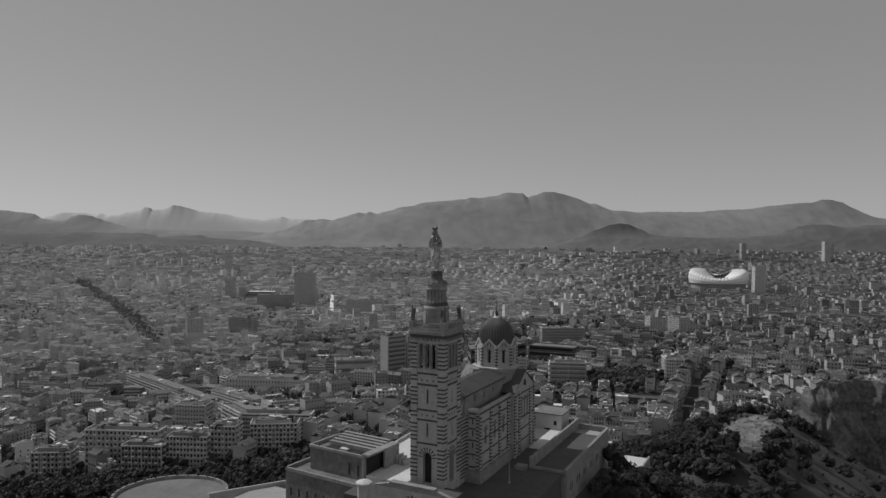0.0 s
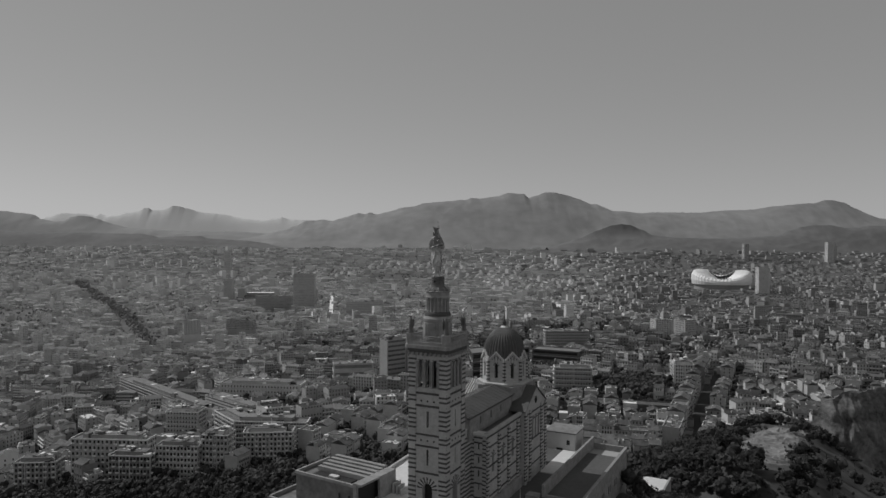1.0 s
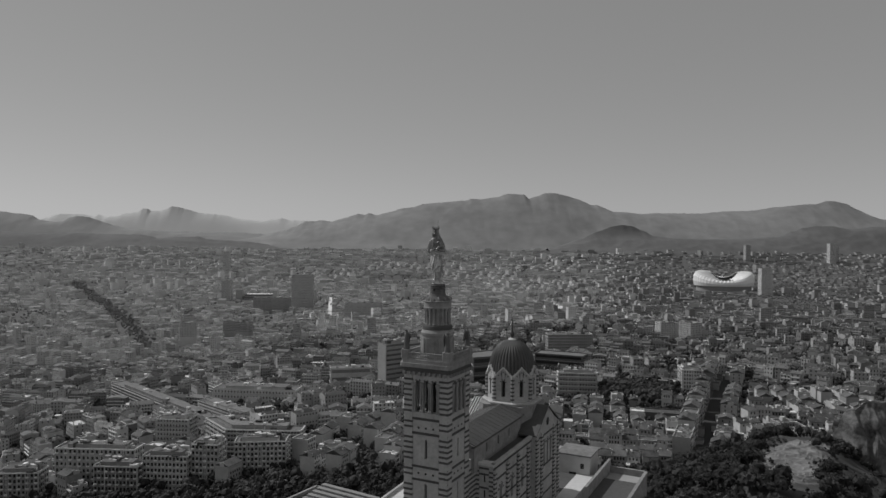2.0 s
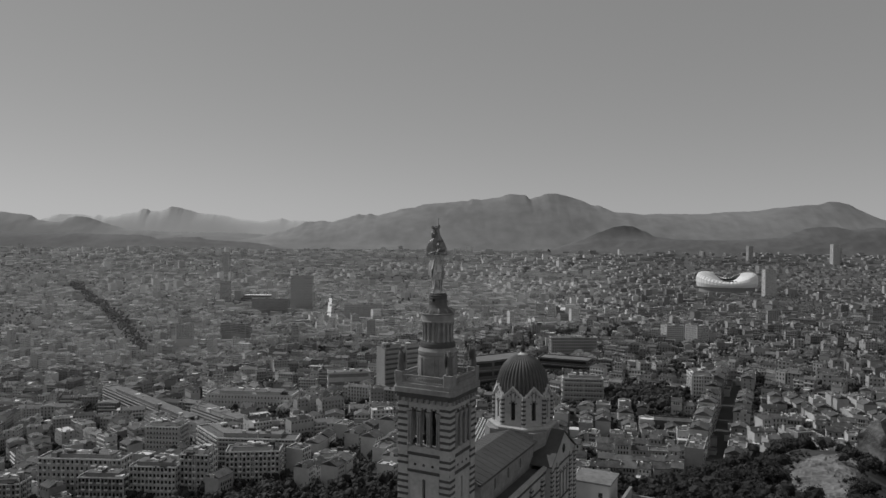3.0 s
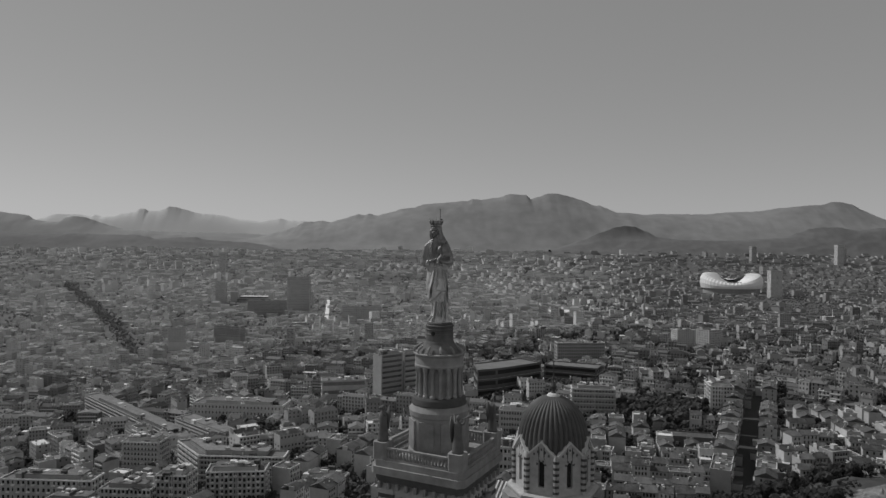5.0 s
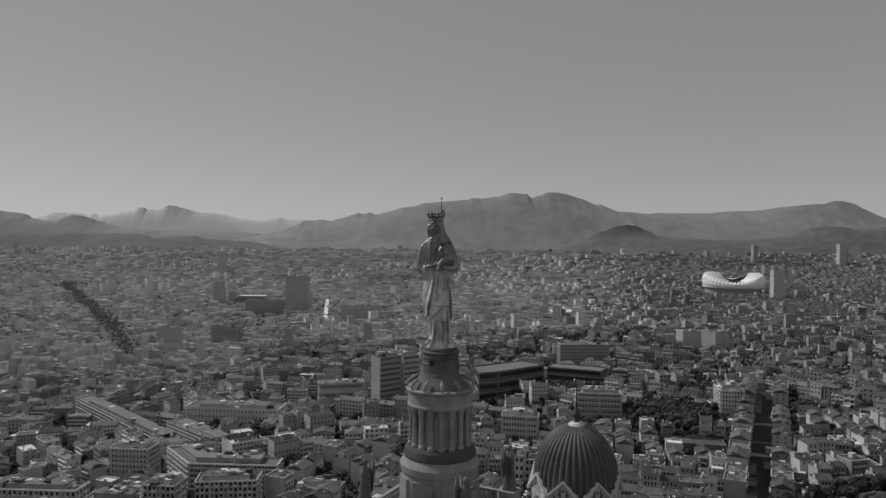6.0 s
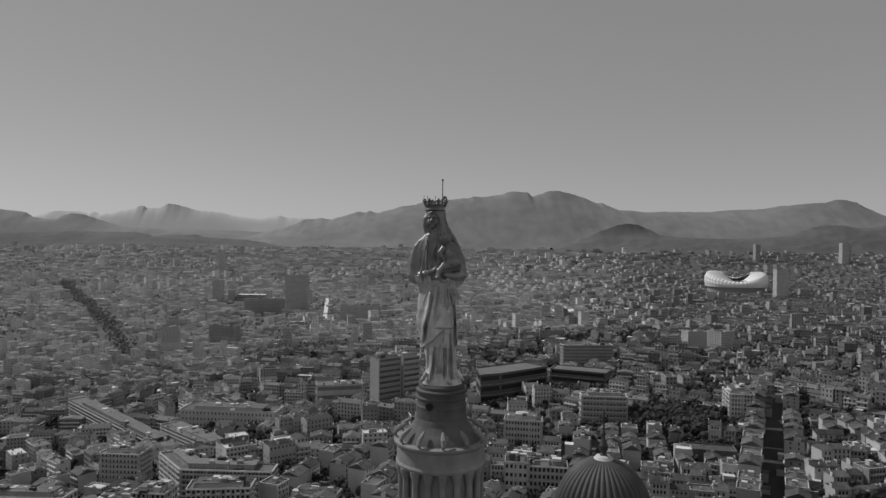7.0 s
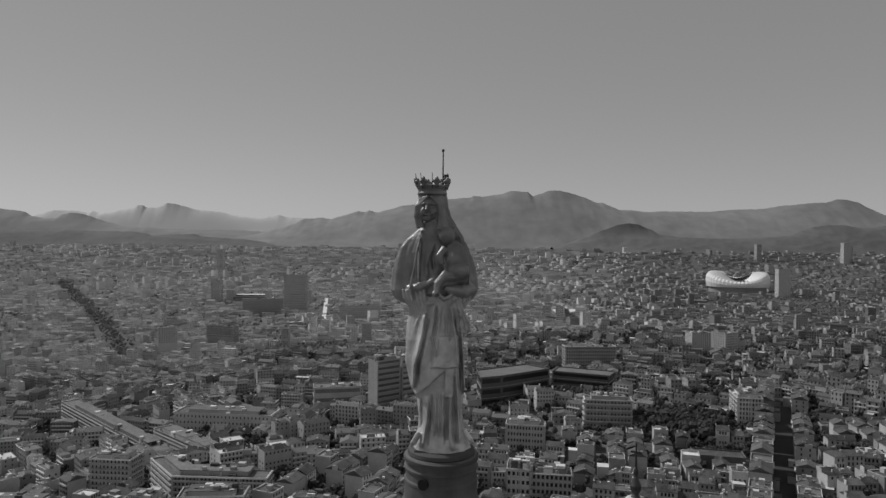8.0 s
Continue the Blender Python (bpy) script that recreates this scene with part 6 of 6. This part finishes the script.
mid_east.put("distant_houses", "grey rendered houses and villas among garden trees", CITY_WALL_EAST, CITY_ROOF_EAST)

# far walls and roofs carry haze in their colour: paler, with less variation
CITY_WALL_FAR = mat("haze_paled_render", 0.6, 0.12, 0.1, 0.004, bump=0, island=0.3)
CITY_ROOF_FAR = mat("haze_paled_roof", 0.2, 0.15, 0.1, 0.003, bump=0, island=0.55)
far, east = Mass(), Mass()
for j, (ya, yb) in enumerate(((980, 1300), (1300, 1700), (1700, 2200), (2200, 2800), (2800, 3400), (3400, 4020))):
    grow = 1.0 + 0.22 * j
    half = 0.67 * (yb + 178) + 40
    for x, y, w, d, a in districts(-half, half, ya, yb, 190 + 40 * j, -6, 22, 60 + j, pitch=(8 * grow, 15 * grow), wide=(9 * grow, 24 * grow), deep=10 * grow, gap=0.14 + 0.03 * j):
        if free(x, y, 6) and noise.noise((x / 420, y / 300, 2.2)) < 0.44:
            tall = r.random()
            h = r.uniform(5, 10) if tall < 0.76 else r.uniform(10, 18) if tall < 0.965 else r.uniform(18, 36)
            side = r.random() < smooth_step(0.08, 0.36, x / (y + 178))
            if side and r.random() < 0.3:
                continue
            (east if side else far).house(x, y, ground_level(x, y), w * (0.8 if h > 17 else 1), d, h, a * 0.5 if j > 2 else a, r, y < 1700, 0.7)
far.put("distant_houses", "far city of countless low and middling houses, paled for haze", CITY_WALL_FAR, CITY_ROOF_FAR)
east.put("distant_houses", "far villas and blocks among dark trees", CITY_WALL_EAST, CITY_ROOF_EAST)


# ---- trees ----
def ico(level):
    bm = bmesh.new()
    bmesh.ops.create_icosphere(bm, subdivisions=level, radius=1)
    v = [v.co.copy() for v in bm.verts]
    q = [tuple(x.index for x in g_.verts) for g_ in bm.faces]
    bm.free()
    return v, q


CORE_V, CORE_F = ico(2)


def leaf_cloud(centre, radii, n, size, r, verts, quads, core=True):
    """A lumpy dark core with loose leaves all over its outside."""
    cx, cy, cz = centre
    if core:
        m, o = len(verts), r.uniform(0, 50)
        for p in CORE_V:
            k = 0.7 + 0.45 * noise.noise(p * 1.9 + Vector((o, o, 0))) + 0.1 * noise.noise(p * 5 + Vector((o, 0, 0)))
            verts.append((cx + p.x * radii[0] * k, cy + p.y * radii[1] * k, cz + p.z * radii[2] * k))
        quads += [(a + m, b + m, c + m, c + m) for a, b, c in CORE_F]
    for _ in range(n):
        a, t = r.uniform(0, 6.283), r.uniform(-0.6, 1)
        k = r.uniform(0.75, 1.12)
        s = math.sqrt(1 - t * t)
        p = Vector((cx + radii[0] * k * s * math.cos(a), cy + radii[1] * k * s * math.sin(a), cz + radii[2] * k * t))
        u = Vector((r.uniform(-1, 1), r.uniform(-1, 1), r.uniform(-0.7, 0.7))).normalized()
        w = u.cross(Vector((r.uniform(-1, 1), r.uniform(-1, 1), r.uniform(-1, 1)))).normalized()
        e = size * r.uniform(0.6, 1.3)
        m = len(verts)
        verts += [tuple(p - u * e), tuple(p + w * e * 0.8), tuple(p + u * e), tuple(p - w * e * 0.8)]
        quads.append((m, m + 1, m + 2, m + 3))


def tree_model(seed, kind):
    r = random.Random(seed)
    H = r.uniform(6.5, 10.5)
    wide = H * (0.36 if kind == "round" else 0.46)
    b = Build()
    lean = Vector((r.uniform(-0.8, 0.8), r.uniform(-0.8, 0.8), 0))
    fork = Vector((lean.x * 0.4, lean.y * 0.4, H * 0.42))
    b.tube([(0, 0, -1.5), (lean.x * 0.15, lean.y * 0.15, H * 0.2), tuple(fork), tuple(lean * 0.8 + Vector((0, 0, H * 0.8)))], [0.3, 0.22, 0.17, 0.05], 7)
    verts, quads = [], []
    for k in range(8):
        a = 6.283 * k / 8 + r.uniform(-0.4, 0.4)
        reach = wide * r.uniform(0.45, 0.8)
        top = H * r.uniform(0.5, 0.95) if kind == "round" else H * r.uniform(0.68, 0.95)
        tip = Vector((lean.x + reach * math.cos(a), lean.y + reach * math.sin(a), top))
        b.tube([tuple(fork), tuple((fork + tip) / 2 + Vector((0, 0, 0.3))), tuple(tip)], [0.12, 0.08, 0.03], 5)
        q = wide * r.uniform(0.35, 0.55)
        leaf_cloud(tip, (q, q, q * (0.8 if kind == "round" else 0.45)), 190, 0.24, r, verts, quads)
    leaf_cloud((lean.x, lean.y, H * 0.85), (wide * 0.6, wide * 0.6, H * 0.16), 220, 0.24, r, verts, quads)
    return b.mesh("trunk", BARK), mesh_of("crown", verts, [q if q[2] != q[3] else q[:3] for q in quads], LEAF)


MODELS = [tree_model(40 + k, "round" if k % 2 else "pine") for k in range(6)]
first = []
for tr, cr in MODELS:
    t = thing("tree", pose(0, 0, 0), "dark evergreen tree on the slope", "tree", "trees on the hillside")
    put("trunk", tr, t)
    put("crown", cr, t)
    first.append(t)
r = random.Random(77)
placed, rest = 0, []
for k in range(9000):
    x, y = r.uniform(-330, 330), r.uniform(20, 315)
    z = ground_level(x, y)
    hs = hill_share(x, y)
    if not in_view(x, y, 10) or (hs < 1 and y > 296) or not free(x, y, 0):
        continue
    u, v = 0.891 * x - 0.454 * y, 0.454 * x + 0.891 * y
    if -24 < u < 30 and -20 < v < 72 or math.hypot(x + 83, y - 36) < 22 or (x < -38 and x > -75 and y < 48) or (62 < x < 76 and 56 < y < 76):
        continue
    rock = noise.noise((x / 22, y / 22, 7.7))
    if (crest_of_knoll(x, y)[1] < 14 and crest_of_knoll(x, y)[0] > 0 and (rock > -0.3 or r.random() < 0.8)) or (x > 0.52 * (y + 175) and r.random() < 0.85) or (x > 195 and y > 192):
        continue
    if r.random() > 0.62 + 0.7 * noise.noise((x / 40, y / 40, 3.3)):
        continue
    s = r.uniform(0.7, 1.15)
    if placed >= 300 or y > 190:
        rest.append((x, y, r.uniform(5.5, 10)))
        continue
    m = pose(x, y, z, 0, 0, r.uniform(0, 360)) @ Matrix.Diagonal((s, s, s * r.uniform(0.85, 1.1), 1))
    if placed < len(first):
        first[placed].matrix_basis = m
    else:
        src = first[placed % len(first)]
        c = copy_thing(src, Matrix.Identity(4))
        c.matrix_basis = m
    placed += 1


# garden and street trees: loose crowns
def tree_mass(name, spots, label, leaves, size, material, clumps=3):
    verts, quads = [], []
    q = random.Random(5)
    for x, y, h in spots:
        z = ground_level(x, y)
        wide = h * q.uniform(0.3, 0.5)
        for k in range(clumps):
            c = (x + q.uniform(-0.5, 0.5) * wide, y + q.uniform(-0.5, 0.5) * wide, z + h * q.uniform(0.45, 0.75))
            leaf_cloud(c, (wide * 0.75, wide * 0.75, h * 0.32), leaves, size, q, verts, quads)
    me = quick_mesh(name, verts, quads, [0] * len(quads), [material])
    return tagged(put(name, me), label, "trees", kind="stuff")


for k in range(60):
    # brush on the cliff's brow and in the cleft before it
    x, y = r.uniform(194, 212), r.uniform(196, 224)
    rest.append((x, y, r.uniform(3, 6)))
tree_mass("hillside_trees", rest, "dense dark evergreen trees on the lower slope", 34, 0.36, LEAF)
scrub = []
for k in range(9000):
    x, y = r.uniform(-200, 330), r.uniform(20, 262)
    u, v = 0.891 * x - 0.454 * y, 0.454 * x + 0.891 * y
    if hill_share(x, y) < 1 or not in_view(x, y, 10) or -28 < u < 33 and -22 < v < 76 or crest_of_knoll(x, y)[1] < 9 + 8 * noise.noise((x / 10, y / 10, 2.4)) or (x > 200 and y > 190) or (x > 0.52 * (y + 175) and r.random() < 0.8):
        continue
    if math.hypot(x + 83, y - 36) > 20 and not (-75 < x < -38 and y < 48) and not (60 < x < 78 and 54 < y < 78) and r.random() < 0.6 + 0.8 * noise.noise((x / 18, y / 18, 5.1)):
        scrub.append((x, y, r.uniform(1.4, 3.6)))
tree_mass("scrub", scrub, "low dark scrub between the trees of the slope", 22, 0.28, LEAF, 1)
spots = []
for i in range(214):
    for j in range(116):
        x, y = -560 + 6.2 * i + r.uniform(-2.6, 2.6), 285 + 6.0 * j + r.uniform(-2.6, 2.6)
        if not in_view(x, y) or (int(x // 2), int(y // 2)) in BUILT or near_line(x, y, CANYON, 8):
            continue
        grow = 0.55 + 1.0 * noise.noise((x / 60, y / 60, 8.8)) + (0.3 if x > 0 else 0.4) + (0.7 if x > 0.28 * (y + 178) else 0.0)
        if r.random() < grow and hill_share(x, y) < 5 and not near_foot(x, y, 1.5):
            spots.append((x, y, r.uniform(4.5, 9.5) if x > 0 else r.uniform(6, 12)))
for k in range(90):
    s = r.random()
    spots.append((34 + 62 * s + r.gauss(0, 3), 536 + 42 * s - abs(r.gauss(0, 4)), r.uniform(6, 12)))
    spots.append((100 + 48 * s + r.gauss(0, 3), 580 - 20 * s - abs(r.gauss(0, 5)), r.uniform(6, 11)))
for k in range(160):
    spots.append((168 + r.gauss(0, 15), 452 + r.gauss(0, 15), r.uniform(8, 14)))
tree_mass("garden_trees", spots, "dark garden and courtyard trees between the houses", 8, 0.55, FAR_LEAF)
spots = []
for k in range(15000):
    y = 760 + 2900 * r.random() ** 1.4
    x = r.uniform(-0.68, 0.68) * (y + 178)
    grove = noise.noise((x / 150, y / 420, 5.5)) + 0.5 * noise.noise((x / 420, y / 300, 2.2))
    if noise.noise((x / 420, y / 300, 2.2)) > 0.4:
        grove = 0.6
    if r.random() < 0.14 + 1.3 * grove + (0.45 if x > 0.28 * (y + 178) else 0.0) and not near_line(x, y, BRIGHT, 24) and free(x, y, 0):
        spots.append((x, y, r.uniform(6, 11) * (1 + y / 7000)))
for k in range(14000):
    y = 560 + 2400 * r.random() ** 1.5
    x = r.uniform(0.22, 0.68) * (y + 178)
    if r.random() < 0.5 + noise.noise((x / 60, y / 90, 3.5)) and (int(x // 2), int(y // 2)) not in BUILT and free(x, y, 0):
        spots.append((x, y, r.uniform(6, 11)))
for x, y in AVENUE:
    for k in range(16):
        a = r.random()
        spots.append((x - 16.5 * a + r.gauss(0, 10), y + 25.7 * a + r.gauss(0, 10), r.uniform(7, 12)))
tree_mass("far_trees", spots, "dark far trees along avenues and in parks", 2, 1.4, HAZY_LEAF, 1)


# ---- the limestone cliff on the spur ----
def cliff(x0, x1, y_face, foot, label):
    """A craggy rock wall: its face leans back, broken by fissures and ledges, with a rough top behind."""
    n, m, back = 150, 90, 10
    v = []
    for i in range(n + 1):
        x = x0 + (x1 - x0) * i / n
        top = -27 + 5 * smooth_step(x0, x0 + 40, x) - 10 * smooth_step(x0 + 8, x0, x) + 4 * noise.fractal((x / 18, 0.0, 2.0), 0.9, 2.0, 4)
        for j in range(m + back + 1):
            t = min(j / m, 1.0)
            z = foot + (top - foot) * t
            crag = 7 * noise.fractal((x / 34, z / 60, 1.0), 0.8, 2.1, 5)
            crag += 5 * abs(noise.noise((x / 11 + z / 55, z / 26, 4.0))) + 2.2 * abs(noise.noise((x / 4.2, z / 13, 9.0)))
            shelf = 1.6 * abs(math.sin(z / 4.5 + 2 * noise.noise((x / 16, z / 16, 3.0))))
            y = y_face + 26 * t + 12 * smooth_step(x0 + 8, x0 - 2, x) - crag - shelf
            if j > m:
                y += 2.2 * (j - m)
                z -= 0.5 * (j - m) + 1.5 * noise.noise((x / 7, y / 7, 1.0))
            lean = 8 * (t - 0.7) * smooth_step(x0 + 40, x0, x) + (1.6 * (j - m) if j > m else 0)
            v.append((x + lean + 1.5 * noise.noise((x / 9, z / 9, 6.0)), y, z))
    c = m + back + 1
    q = [(i * c + j, (i + 1) * c + j, (i + 1) * c + j + 1, i * c + j + 1) for i in range(n) for j in range(c - 1)]
    ob = put("rock_outcrop", mesh_of("rock_outcrop", v, q, ROCK))
    return tagged(ob, label, "rock")


cliff(211, 345, 205, -112, "large craggy limestone cliff on the spur")


def ledge(x0, x1, y0, y1, seed, label):
    """A bare shelf of bedrock that breaks through the slope in uneven steps."""
    n = 110
    v = []
    for j in range(n + 1):
        for i in range(n + 1):
            x, y = x0 + (x1 - x0) * i / n, y0 + (y1 - y0) * j / n
            edge = max((crest_of_knoll(x, y)[1] + 6 * noise.noise((x / 9, y / 9, 1.4))) / 17, abs(2 * i / n - 1), abs(2 * j / n - 1))
            h = 3.5 * noise.fractal((x / 30 + seed, y / 30, 0.5), 0.9, 2.0, 5) + 2.2 - 5.5 * edge ** 3
            step = math.floor(h / 0.9) * 0.9
            h = step + 0.25 * (h - step) + 0.25 * noise.noise((x / 2, y / 2, seed))
            v.append((x + 0.6 * noise.noise((x / 4, y / 4, 3.0)), y, ground_level(x, y) + h))
    q = [(j * (n + 1) + i, j * (n + 1) + i + 1, (j + 1) * (n + 1) + i + 1, (j + 1) * (n + 1) + i) for j in range(n) for i in range(n)]
    ob = put("rock_ledge", mesh_of("rock_ledge", v, q, LEDGE))
    return tagged(ob, label, "rock")


ledge(112, 204, 102, 228, 9.0, "flat pale limestone ledge breaking through the scrub")
